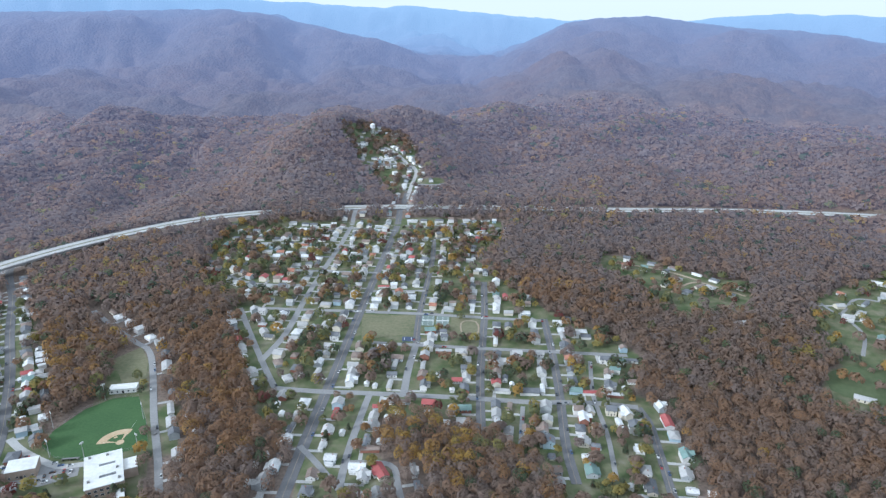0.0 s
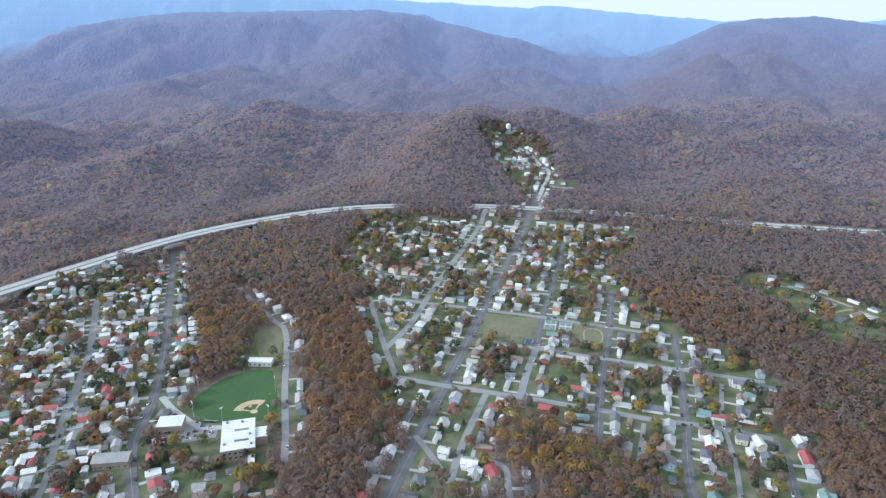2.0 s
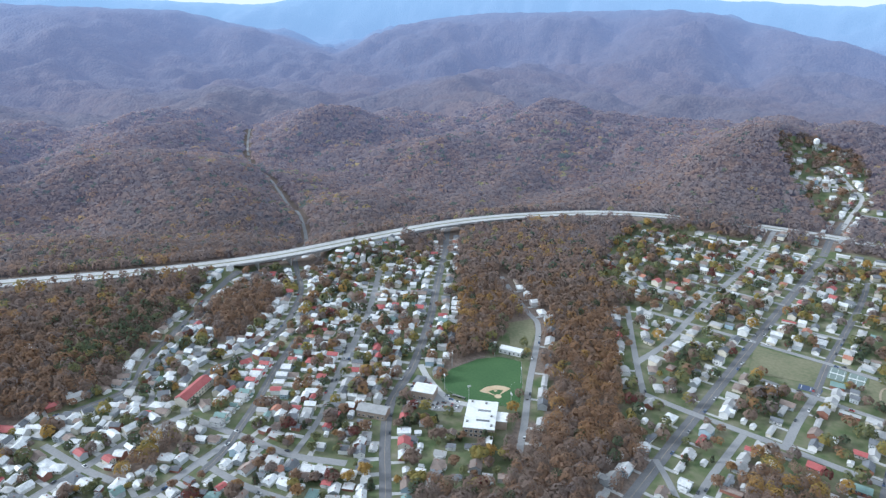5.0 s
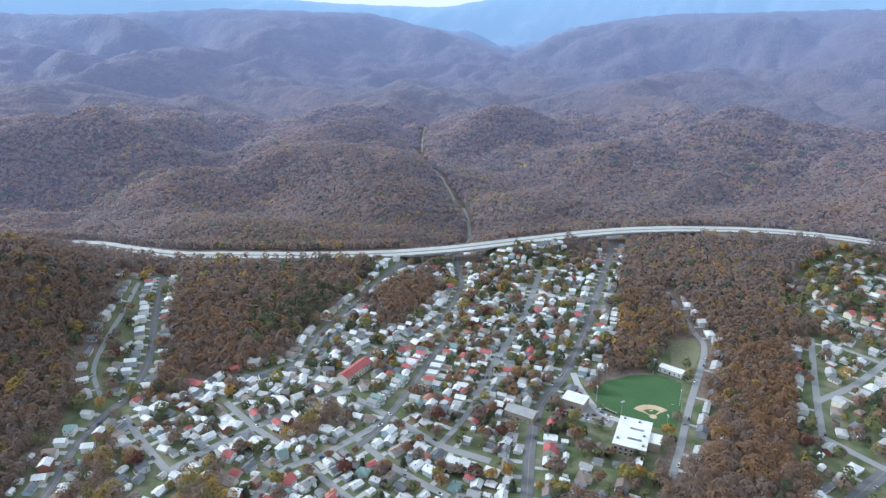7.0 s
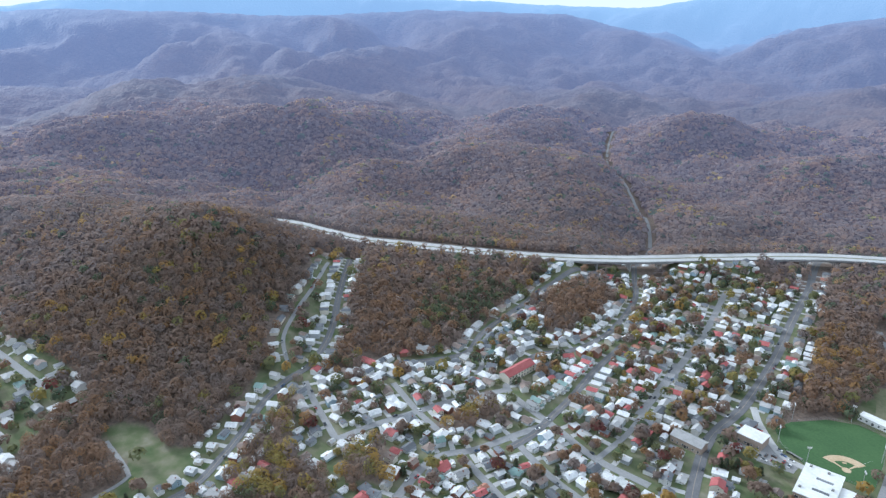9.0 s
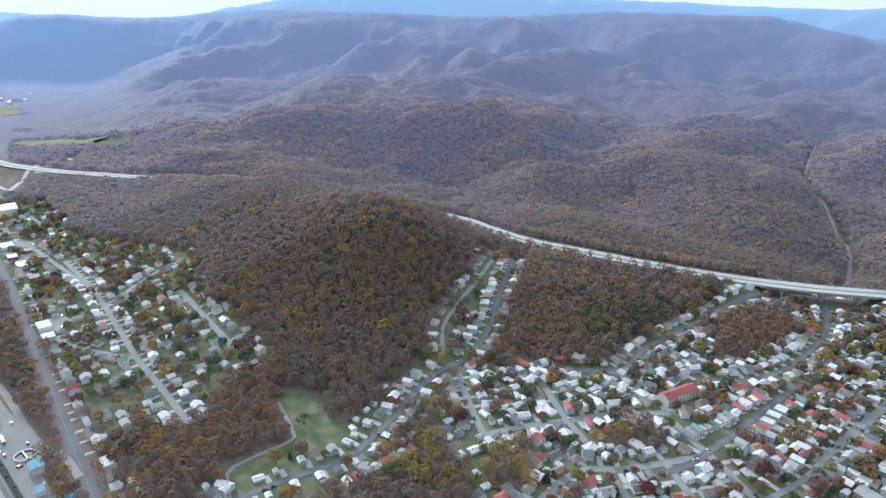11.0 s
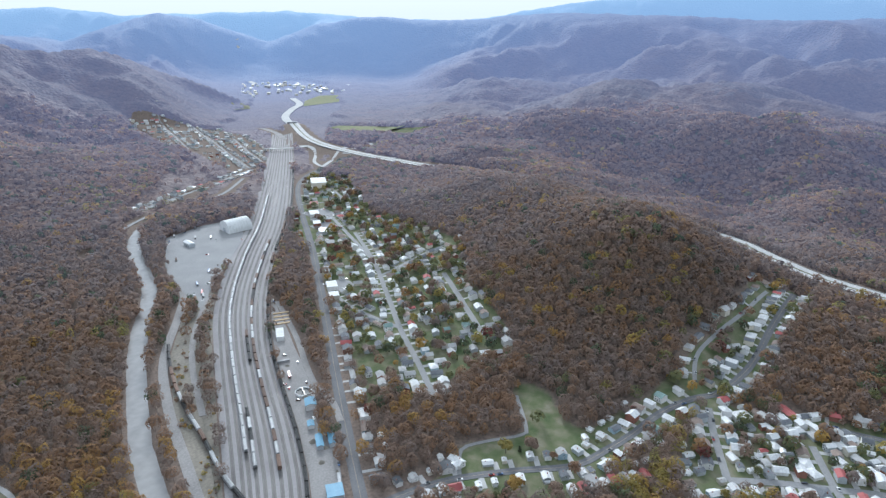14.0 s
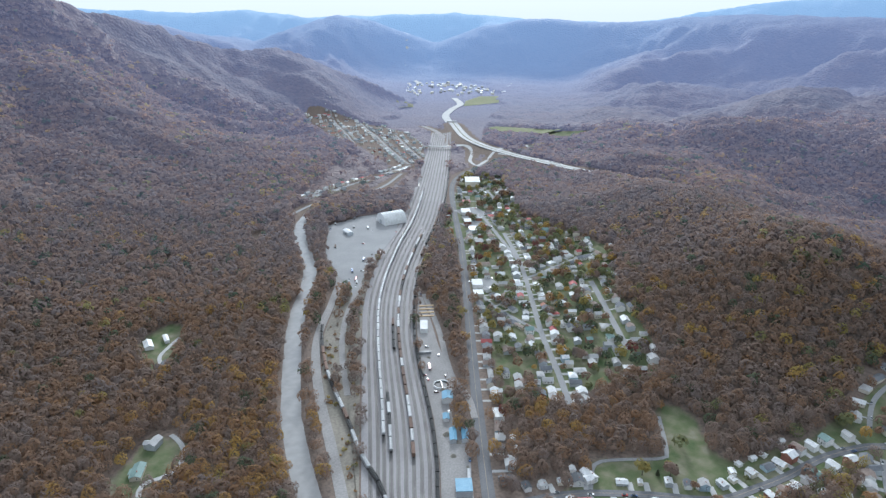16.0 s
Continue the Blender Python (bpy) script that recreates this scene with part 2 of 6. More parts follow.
# single hills: azimuth and distance of the top, height, half-widths along and across the line of sight
HILLS = [
    (92.0, 830, 64, 185, 150), (98.5, 1040, 42, 150, 130), (86.0, 810, 36, 130, 110), (102.0, 1180, 22, 130, 130),
    (6.0, 1540, 64, 230, 150), (10.5, 1400, 40, 150, 130), (14.0, 1260, 22, 110, 90), (0.0, 1460, 30, 200, 120), (-6.0, 1750, 34, 260, 220),
    (31.0, 1560, 44, 210, 150), (24.0, 1800, 58, 200, 170), (38.0, 1480, 30, 130, 120), (44.0, 1750, 60, 200, 160), (34.0, 2150, 60, 220, 240), (17.0, 2300, 50, 220, 260),
    (57.5, 1390, 52, 170, 150), (65.0, 1500, 50, 200, 140), (60.0, 1830, 66, 210, 210), (72.5, 1380, 40, 110, 130), (77.0, 1650, 58, 180, 170), (70.0, 2100, 60, 230, 220),
    (89.0, 2080, 92, 260, 150), (83.0, 1700, 56, 170, 150), (95.0, 1760, 34, 130, 150), (85.0, 2350, 70, 240, 260), (50.0, 2300, 56, 260, 240),
    (-16.0, 1900, 40, 260, 260), (-28.0, 1750, 36, 260, 260), (-22.0, 2500, 40, 260, 400), (-9.0, 2500, 46, 240, 220), (104.5, 2150, 26, 200, 110)]
# the wooded range before the horizon, and the skyline behind it: azimuth and the angle above the eye's level
RANGE_AZ = [-36, -32.8, -26.7, -22.8, -19.5, -16, -12.1, -9.9, -5.4, -2.1, .3, 4.1, 8.8, 14.1, 17.5, 22.7, 32, 35.7, 39.8, 43.3, 45.2, 49.2, 52.4, 57, 68.5, 79.8, 87.5, 93, 96.5, 101,
            103.5, 107.4, 110.1, 113, 116.7, 120.5, 122.9, 125.6, 128.4, 131.1, 135.3, 140.3, 145.3, 156]
RANGE_EL = [-1.9, -1.8, -1.2, -1, -.75, -.3, -.6, -1, -3.3, -5, -4.3, -3, -1.95, -.8, -.4, -.5, -.8, -1.1, -1.8, -3.4, -3.9, -2.6, -1.8, -.8, -.4, -.8, -.45, -.2, -.1, -.4,
            -.65, -.7, -.4, -.4, -1, -2.3, -1.5, -.5, -.05, -.65, -2.1, -1.2, 0, .5]
SKY_AZ = [-36, -32, -26.5, -22, -19, -16.5, -10, -3.8, -.6, 3, 5, 9, 11.8, 15.5, 18, 24, 34, 42, 46, 47.6, 51.3, 55, 58.8, 62, 68.5, 72, 80, 90, 95.5, 99.6, 101, 104.7,
          107.6, 113, 118.8, 122, 126, 128.4, 131, 135.5, 140, 146.3, 149.5, 156]
SKY_EL = [-.1, 0, .05, -.3, -.6, -.33, -.76, -.35, -.1, .2, 0, .15, .28, .4, .8, 1.2, 1.3, 1.0, .6, .25, -.25, -.1, .03, .25, .5, .9, 1.1, 1.1, .65, .07, -.3, -.7,
          -.55, -.35, .1, 0, -.05, -.1, -.22, .44, .2, .45, .6, .8]
# the long ridge beyond the river: azimuth, distance and height of its crest
RIDGE = [(162, 1800, 420), (153.8, 1900, 350), (150, 2000, 328), (146.5, 2100, 279), (143.8, 2200, 222), (141.5, 2280, 190), (136.5, 2380, 158), (130.5, 2480, 124), (127.3, 2540, 104),
         (124.3, 2620, 50), (122, 2680, 0)]


def to_line(x, y, line):
    """Distance of points to a polyline."""
    best = np.full(np.shape(x), 1e9)
    for (ax, ay), (bx, by) in zip(line[:-1], line[1:]):
        dx, dy = bx - ax, by - ay
        t = np.clip(((x - ax) * dx + (y - ay) * dy) / (dx * dx + dy * dy), 0, 1)
        best = np.minimum(best, np.hypot(x - ax - t * dx, y - ay - t * dy))
    return best


HIGHWAY_EAST = [(1080, 960), (880, 1035), (709, 1066), (533, 1080), (306, 1074), (114, 1076), (-21, 1073), (-173, 1059), (-314, 1018), (-398, 971), (-470, 903),
                (-525, 835), (-570, 757), (-615, 645), (-656, 537), (-705, 448), (-767, 363)]
HIGHWAY_WEST = [(-767, 363), (-820, 300), (-872, 239), (-939, 192), (-991, 158), (-1085, 55), (-1166, -64), (-1265, -240), (-1342, -400), (-1444, -639), (-1575, -823),
                (-1814, -1007)]
HIGHWAY_VALLEY = [(-1814, -1007), (-1983, -1128), (-2162, -1199), (-2299, -1241), (-2452, -1353)]
SPANS = [((-545, 800), 95), ((-655, 540), 62)]
DECK = 14.0
VALE = [(-180, -150), (-348, -290), (-507, -420), (-700, -540), (-926, -650), (-1248, -800), (-1690, -1008), (-2100, -1180), (-2480, -1350), (-2900, -1650)]
RIVER = [(-120, -95), (-200, -185), (-256, -246), (-286, -278), (-313, -311), (-356, -359), (-415, -412), (-481, -468), (-535, -508), (-594, -545), (-651, -591), (-720, -668),
         (-785, -729), (-857, -772), (-988, -790), (-1150, -830)]


def billow(x, y, octaves=3):
    """Rounded hills between narrow valleys, 0 to about 1."""
    s, amp, f = 0.0, 0.5, 1.0
    for k in range(octaves):
        s = s + amp * np.sqrt((2 * vnoise(x * f + 31.7 * k, y * f + 5.3 * k) - 1) ** 2 + 0.004)
        amp, f = amp * 0.46, f * 2.1
    return s / 0.8


CREST = [tuple(float(c) for c in at(a, d)) for a, d, h in RIDGE]
GORGES = [[(-640, 760), (-700, 850), (-620, 1010), (-560, 1240), (-640, 1500), (-760, 1800), (-800, 2200)], [(-690, 600), (-815, 721), (-984, 825), (-1212, 926), (-1401, 1062), (-1798, 1438)],
          [(-815, 721), (-900, 560), (-1060, 470), (-1300, 480), (-1700, 650)], [(-1000, 230), (-1250, 180), (-1600, 250), (-2000, 330)]]


def height(x, y):
    """The ground's height, without the woods on it."""
    x, y = np.asarray(x, float), np.asarray(y, float)
    r, az = np.hypot(x, y), np.degrees(np.arctan2(-x, y))
    az = np.where(az < -100, az + 360, az)
    to_vale = to_line(x, y, VALE)
    vale = (1 - smooth(7, 14, np.abs(az - 117))) * smooth(700, 1000, r)
    low = smooth(110, 330, to_vale)
    # beyond the highway the land falls to creeks, then climbs in rounded hills to the ranges
    dip = smooth(10, 19, az) * (1 - smooth(84, 98, az))
    rise = np.interp(r, [0, 1080, 1600, 2600, 3100, 3600, 4950], [0, 0, 14, 40, 70, 90, 90]) - dip * np.interp(r, [0, 1060, 1300, 1800, 2600], [0, 0, 40, 46, 10])
    z = rise * (1 - vale) + np.interp(r, [0, 2750, 3800, 4950], [0, 0, 10, 40]) * vale
    wx, wy = x + 190 * (fbm(x / 420, y / 420, 2) - 0.5), y + 190 * (fbm(x / 420 + 40, y / 420 + 11, 2) - 0.5)
    lumps = billow(wx / 430 + 3.1, wy / 430 + 8.2, 4)
    wild = np.interp(r, [0, 1000, 1250, 1600, 2600, 3400, 4950], [0, 0, 60, 125, 150, 170, 120]) * (1 - 0.93 * vale) * smooth(150, 400, to_vale)
    z = z + wild * (lumps - 0.38)
    for line in GORGES:
        z = z - 26 * np.exp(-(to_line(x, y, line) / 85) ** 2) * smooth(0, 60, to_line(x, y, HIGHWAY_EAST))
    z = z + low * np.interp(r, [0, 900, 1500], [0, 0, 7]) * (fbm(x / 90, y / 90, 2) - 0.5)
    rough = 0.82 + 0.36 * fbm(x / 260, y / 260, 3)
    for a, d, h, along, across in HILLS:
        cx, cy = at(a, d)
        ux, uy = cx / d, cy / d
        p, q = (x - cx) * ux + (y - cy) * uy, -(x - cx) * uy + (y - cy) * ux
        z = z + h * low * np.exp(-(p / along) ** 2 - (q / across) ** 2) * rough
    # the long slope from the river up to its ridge
    crest_z = np.interp(az, [q[0] for q in RIDGE][::-1], [q[2] for q in RIDGE][::-1]) * smooth(119, 124, az)
    f = np.clip(to_vale - 190, 0, None)
    f = f / (f + to_line(x, y, CREST) + 1)
    beyond = r > np.interp(az, [q[0] for q in RIDGE][::-1], [q[1] for q in RIDGE][::-1])
    slope = crest_z * np.where(beyond, f ** 2.4, f ** 1.35) * (az > 119)
    spur = slope * (0.20 * (billow(wx / 330, wy / 330, 3) - 0.38)) * np.clip((1 - f) * 5, 0, 1)
    z = z + slope + spur
    shift = r + 420 * (billow(wx / 700 + 9, wy / 700, 3) - 0.4) * np.clip((3500 - r) / 300, 0, 1)
    up_vale = 600 * (1 - smooth(3, 30, np.abs(az - 117)))
    for base, azs, els, front, back in ((3500 + up_vale, RANGE_AZ, RANGE_EL, 560, 420), (4750 + 0 * r, SKY_AZ, SKY_EL, 300, 900)):
        top = EYE_Z + base * np.tan(np.radians(np.interp(az, azs, els))) + 18 * (fbm(az * 0.8, az * 0 + front * 0.01, 4) - 0.5)
        d = (shift if front > 400 else r) - base
        front = front * (1 - 0.0008 * up_vale) if front > 400 else front
        k = np.exp(-np.where(d < 0, d / front, d / back) ** 2)
        z = np.where(top > z, z * (1 - k) + top * k + 420 * k * (1 - k) * (lumps - 0.36), z)
    d = to_line(x, y, HIGHWAY_EAST + HIGHWAY_WEST[1:])
    k = 1 - smooth(14, 60, d)
    for (sx, sy), half in SPANS:
        k = k * smooth(half - 14, half + 16, np.hypot(x - sx, y - sy))
    z = z * (1 - k) + (DECK - 0.7) * k
    return z - 3.2 * (1 - smooth(5, 11, to_line(x, y, RIVER))) * (r < 2000)


# ---- kit ----
class Shape:
    """Gathers faces for one mesh."""

    def __init__(self):
        self.v, self.f, self.s = [], [], []

    def face(self, pts, slot=0):
        k = len(self.v)
        self.v += [tuple(p) for p in pts]
        self.f.append(tuple(range(k, k + len(pts))))
        self.s.append(slot)
        return self

    def prism(self, ring, low, high, slot=0):
        """An upright prism over a ring of (x, y), counter-clockwise."""
        k, n = len(self.v), len(ring)
        self.v += [(x, y, low) for x, y in ring] + [(x, y, high) for x, y in ring]
        self.f += [tuple(range(k + n, k + 2 * n)), tuple(reversed(range(k, k + n)))]
        self.f += [(k + i, k + (i + 1) % n, k + n + (i + 1) % n, k + n + i) for i in range(n)]
        self.s += [slot] * (n + 2)
        return self

    def box(self, x0, x1, y0, y1, z0, z1, slot=0):
        return self.prism([(x0, y0), (x1, y0), (x1, y1), (x0, y1)], z0, z1, slot)

    def along_x(self, ring, x0, x1, slot=0):
        """A prism along x over a ring of (y, z), counter-clockwise seen from +x."""
        k, n = len(self.v), len(ring)
        self.v += [(x0, y, z) for y, z in ring] + [(x1, y, z) for y, z in ring]
        self.f += [tuple(range(k + n, k + 2 * n)), tuple(reversed(range(k, k + n)))]
        self.f += [(k + i, k + (i + 1) % n, k + n + (i + 1) % n, k + n + i) for i in range(n)]
        self.s += [slot] * (n + 2)
        return self

    def along_y(self, ring, y0, y1, slot=0):
        """A prism along y over a ring of (x, z)."""
        k, n = len(self.v), len(ring)
        self.v += [(x, y0, z) for x, z in ring] + [(x, y1, z) for x, z in ring]
        self.f += [tuple(reversed(range(k + n, k + 2 * n))), tuple(range(k, k + n))]
        self.f += [(k + n + i, k + n + (i + 1) % n, k + (i + 1) % n, k + i) for i in range(n)]
        self.s += [slot] * (n + 2)
        return self

    def tube(self, a, b, ra, rb, sides=6, slot=0):
        """A tapered round bar from a to b."""
        a, b = Vector(a), Vector(b)
        q = (b - a).to_track_quat("Z", "Y")
        k = len(self.v)
        for c, r in ((a, ra), (b, rb)):
            for i in range(sides):
                t = 2 * math.pi * i / sides
                self.v.append(tuple(c + q @ Vector((r * math.cos(t), r * math.sin(t), 0))))
        self.f += [(k + i, k + (i + 1) % sides, k + sides + (i + 1) % sides, k + sides + i) for i in range(sides)]
        self.f += [tuple(range(k + sides, k + 2 * sides)), tuple(reversed(range(k, k + sides)))]
        self.s += [slot] * (sides + 2)
        return self

    def mesh(self, name, *materials):
        me = bpy.data.meshes.new(name)
        me.from_pydata(self.v, [], self.f)
        for m in materials:
            me.materials.append(M[m])
        me.polygons.foreach_set("material_index", self.s)
        me.update()
        return me


def part(name, shape, material, parent, label=""):
    """Links a shape as one mesh under a thing; material: a name, or several for its slots."""
    mats = material if isinstance(material, tuple) else (material,)
    ob = new(name, shape.mesh(name, *mats))
    ob.parent = parent
    return tagged(ob, label)


def thing(name, shape, material, label, category, group="", kind=""):
    mats = material if isinstance(material, tuple) else (material,)
    return tagged(new(name, shape.mesh(name, *mats)), label, category, group, kind)


_hx = np.arange(-2400, 2401, 8.0)
_hz = height(*np.meshgrid(_hx, _hx, indexing="ij"))


def z_at(x, y):
    """The ground's height at one place."""
    u, v = (x + 2400) / 8, (y + 2400) / 8
    if not (0 <= u < 600 and 0 <= v < 600):
        return float(height(np.array([x]), np.array([y]))[0])
    i, j = int(u), int(v)
    u, v = u - i, v - j
    return float((_hz[i, j] * (1 - u) + _hz[i + 1, j] * u) * (1 - v) + (_hz[i, j + 1] * (1 - u) + _hz[i + 1, j + 1] * u) * v)


def in_ring(x, y, ring):
    hit = False
    for (ax, ay), (bx, by) in zip(ring, ring[1:] + ring[:1]):
        if (ay > y) != (by > y) and x < (bx - ax) * (y - ay) / (by - ay) + ax:
            hit = not hit
    return hit


def rounded(line, step=6.0):
    """A smooth line through the given points, at even steps."""
    p = np.array(line, float)
    ext = np.vstack([2 * p[0] - p[1], p, 2 * p[-1] - p[-2]])
    out = []
    for i in range(len(p) - 1):
        a, b, c, d = ext[i:i + 4]
        n = max(2, int(np.hypot(*(c - b)) / step))
        t = np.arange(n)[:, None] / n
        out.append(0.5 * (2 * b + (c - a) * t + (2 * a - 5 * b + 4 * c - d) * t ** 2 + (3 * b - a - 3 * c + d) * t ** 3))
    return np.vstack(out + [p[-1:]])


def sides_of(p):
    d = np.gradient(p, axis=0)
    d /= np.maximum(np.hypot(d[:, 0], d[:, 1]), 1e-6)[:, None]
    return np.stack([-d[:, 1], d[:, 0]], 1)


def ribbon(p, left, right, lift=0.25, thick=0.3, z=None):
    """A strip along p from left to right of it, with a little thickness, lying on the land or at z."""
    n = sides_of(p)
    a, b = p + n * left, p + n * right
    if z is None:
        za, zb = height(a[:, 0], a[:, 1]) + lift, height(b[:, 0], b[:, 1]) + lift
    else:
        za = zb = np.zeros(len(p)) + z
    k = len(p)
    v = np.vstack([np.c_[a, za], np.c_[b, zb], np.c_[a, za - thick], np.c_[b, zb - thick]])
    s = Shape()
    s.v = [tuple(q) for q in v]
    for i in range(k - 1):
        s.f += [(k + i, k + i + 1, i + 1, i), (i, i + 1, 2 * k + i + 1, 2 * k + i), (3 * k + i, 3 * k + i + 1, k + i + 1, k + i)]
    s.f += [(0, 2 * k, 3 * k, k), (k - 1, 2 * k - 1, 4 * k - 1, 3 * k - 1)]
    s.s = [0] * len(s.f)
    return s


def inside(x, y, ring):
    hit = np.zeros(np.shape(x), bool)
    for (ax, ay), (bx, by) in zip(ring, ring[1:] + ring[:1]):
        if ay != by:
            hit ^= ((ay > y) != (by > y)) & (x < (bx - ax) * (y - ay) / (by - ay) + ax)
    return hit


def sheet(ring, lift=0.2, thick=0.35, step=10.0):
    """A level patch on the land."""
    n = len(ring)
    s = Shape()
    pts = []
    for (ax, ay), (bx, by) in zip(ring, ring[1:] + ring[:1]):
        m = max(1, int(math.hypot(bx - ax, by - ay) / step))
        pts += [(ax + (bx - ax) * i / m, ay + (by - ay) * i / m) for i in range(m)]
    area = sum(ax * by - bx * ay for (ax, ay), (bx, by) in zip(pts, pts[1:] + pts[:1]))
    if area < 0:
        pts.reverse()
    z = height(np.array([q[0] for q in pts]), np.array([q[1] for q in pts])).max() + lift
    s.prism(pts, z - 2.0, z)
    return s, z


# ---- cleared land ----
TOWN_PLATEAU = [(-101, 350), (-109, 430), (-128, 451), (-151, 470), (-174, 518), (-214, 615), (-242, 699), (-315, 782), (-332, 926), (-331, 985), (-140, 1022), (-22, 1035), (104, 1030),
                (92, 910), (48, 872), (63, 819), (122, 705), (149, 669), (191, 632), (210, 582), (179, 528), (193, 506), (198, 460), (192, 360), (96, 360), (80, 411), (47, 434)]
LOWER_TOWN = [(-655, 536), (-612, 561), (-640, 615), (-600, 690), (-533, 674), (-489, 701), (-357, 561), (-322, 441), (-301, 367), (-237, 308), (-280, 200), (-330, 60), (-398, 78), (-434, 57),
              (-506, 73), (-550, 91), (-539, 131), (-548, 161), (-548, 250), (-613, 341), (-704, 456), (-681, 510)]
GULCH = [(-806, 154), (-806, 210), (-718, 191), (-587, 132), (-540, 82), (-491, 44), (-444, 13), (-467, -20), (-542, 36), (-587, 63), (-633, 85), (-709, 128)]
RAIL_TOWN = [(-885, -513), (-992, -554), (-1246, -670), (-1251, -572), (-1029, -430), (-922, -284), (-875, -229), (-736, -182), (-633, -116), (-573, -95), (-544, -134), (-518, -150), (-507, -168),
             (-472, -168), (-506, -194), (-446, -199), (-513, -234), (-610, -305), (-761, -396)]
FARM = [(-429, -110), (-462, -59), (-531, -88), (-533, -56), (-479, -32), (-474, 17), (-435, 7), (-395, -10), (-375, -49), (-370, -122)]
NORTH_HILL = [(-215, 1340), (-180, 1440), (-90, 1445), (-52, 1350), (-40, 1200), (-95, 1170), (-145, 1243)]
CLEARED = [TOWN_PLATEAU, LOWER_TOWN, GULCH, RAIL_TOWN, FARM,
           [(387, 571), (457, 590), (405, 490), (368, 488), (345, 508)],
           [(230, 892), (299, 873), (349, 811), (410, 795), (372, 705), (282, 678), (254, 718), (250, 772), (214, 820)],
           [(465, 743), (548, 801), (605, 823), (600, 668), (436, 562), (402, 584), (410, 645)],
           [(-498, 689), (-437, 661), (-385, 563), (-352, 504), (-329, 454), (-347, 445), (-392, 502)],
           [(-329, 424), (-317, 450), (-309, 487), (-326, 564), (-306, 594), (-285, 566), (-225, 427), (-215, 376), (-307, 369)],
           [(-250, 506), (-226, 489), (-201, 421), (-213, 417)],
           [(-216, -393), (-220, -422), (-247, -427), (-278, -447), (-289, -412), (-272, -391), (-237, -393)],
           [(-364, -584), (-404, -605), (-439, -601), (-412, -563), (-356, -516), (-349, -528)],
           [(-301, 367), (-237, 308), (-185, 330), (-200, 380), (-262, 384)],
           [(-477, 1024), (-416, 1060), (-397, 1001), (-443, 963)], [(-698, 710), (-711, 804), (-655, 750), (-656, 688)],
           NORTH_HILL, [(-162, 1296), (-101, 1386), (-58, 1366), (-53, 1251), (-91, 1249), (-147, 1257)],
           [(-47, 1231), (8, 1249), (-3, 1193), (-40, 1191)],
           [(-1862, -913), (-1879, -658), (-1864, -484), (-1745, -610), (-1756, -823)]]
SCHOOL_YARD = [(-301, 367), (-237, 308), (-185, 330), (-200, 380), (-262, 384)]
FAR_TOWN = [(-1507, -1346), (-1759, -1489), (-1771, -1330), (-1654, -1075), (-1489, -906), (-1245, -781), (-1220, -826), (-1373, -1036), (-1362, -1140)]
COPSES = [[(-57, 481), (31, 475), (44, 456), (67, 407), (68, 377), (60, 350), (-15, 350), (-32, 405), (-57, 438)],
          [(-617, 391), (-643, 500), (-570, 459), (-532, 381), (-536, 339)], [(-473, 242), (-429, 241), (-414, 205), (-415, 164), (-436, 174), (-441, 208)],
          [(-429, 96), (-429, 132), (-373, 115), (-396, 82)], [(-507, 733), (-412, 688), (-307, 593), (-315, 542), (-296, 472), (-293, 428), (-331, 465), (-380, 552)]]
YARD_LEFT = [(-230, -185), (-297, -239), (-348, -277), (-416, -327), (-507, -394), (-609, -463), (-761, -540), (-926, -612), (-1248, -775), (-1690, -1008)]
YARD_RIGHT = [(-250, -138), (-325, -190), (-366, -215), (-417, -251), (-487, -306), (-558, -357), (-672, -424), (-794, -479), (-959, -551), (-1279, -717), (-1674, -934)]
POWER = [(-740, -780), (-644, -691), (-485, -550), (-362, -442)]
LOT = [(-808, -687), (-881, -671), (-914, -646), (-879, -593), (-826, -563), (-673, -507), (-594, -472), (-637, -528), (-698, -602)]
SERVICE = [(-672, -424), (-643, -402)] + [(-574, -345), (-536, -315), (-492, -275), (-458, -253), (-429, -239), (-408, -217), (-391, -201), (-349, -176)] + [(-250, -118), (-250, -137), (-325, -189), (-366, -214), (-417, -250), (-487, -305), (-558, -356)]
SCRUB = [(-230, -187), (-297, -241), (-348, -279), (-416, -329), (-507, -396), (-609, -465), (-650, -487), (-640, -520), (-575, -482), (-483, -430), (-411, -369), (-342, -297), (-298, -251), (-240, -194)]

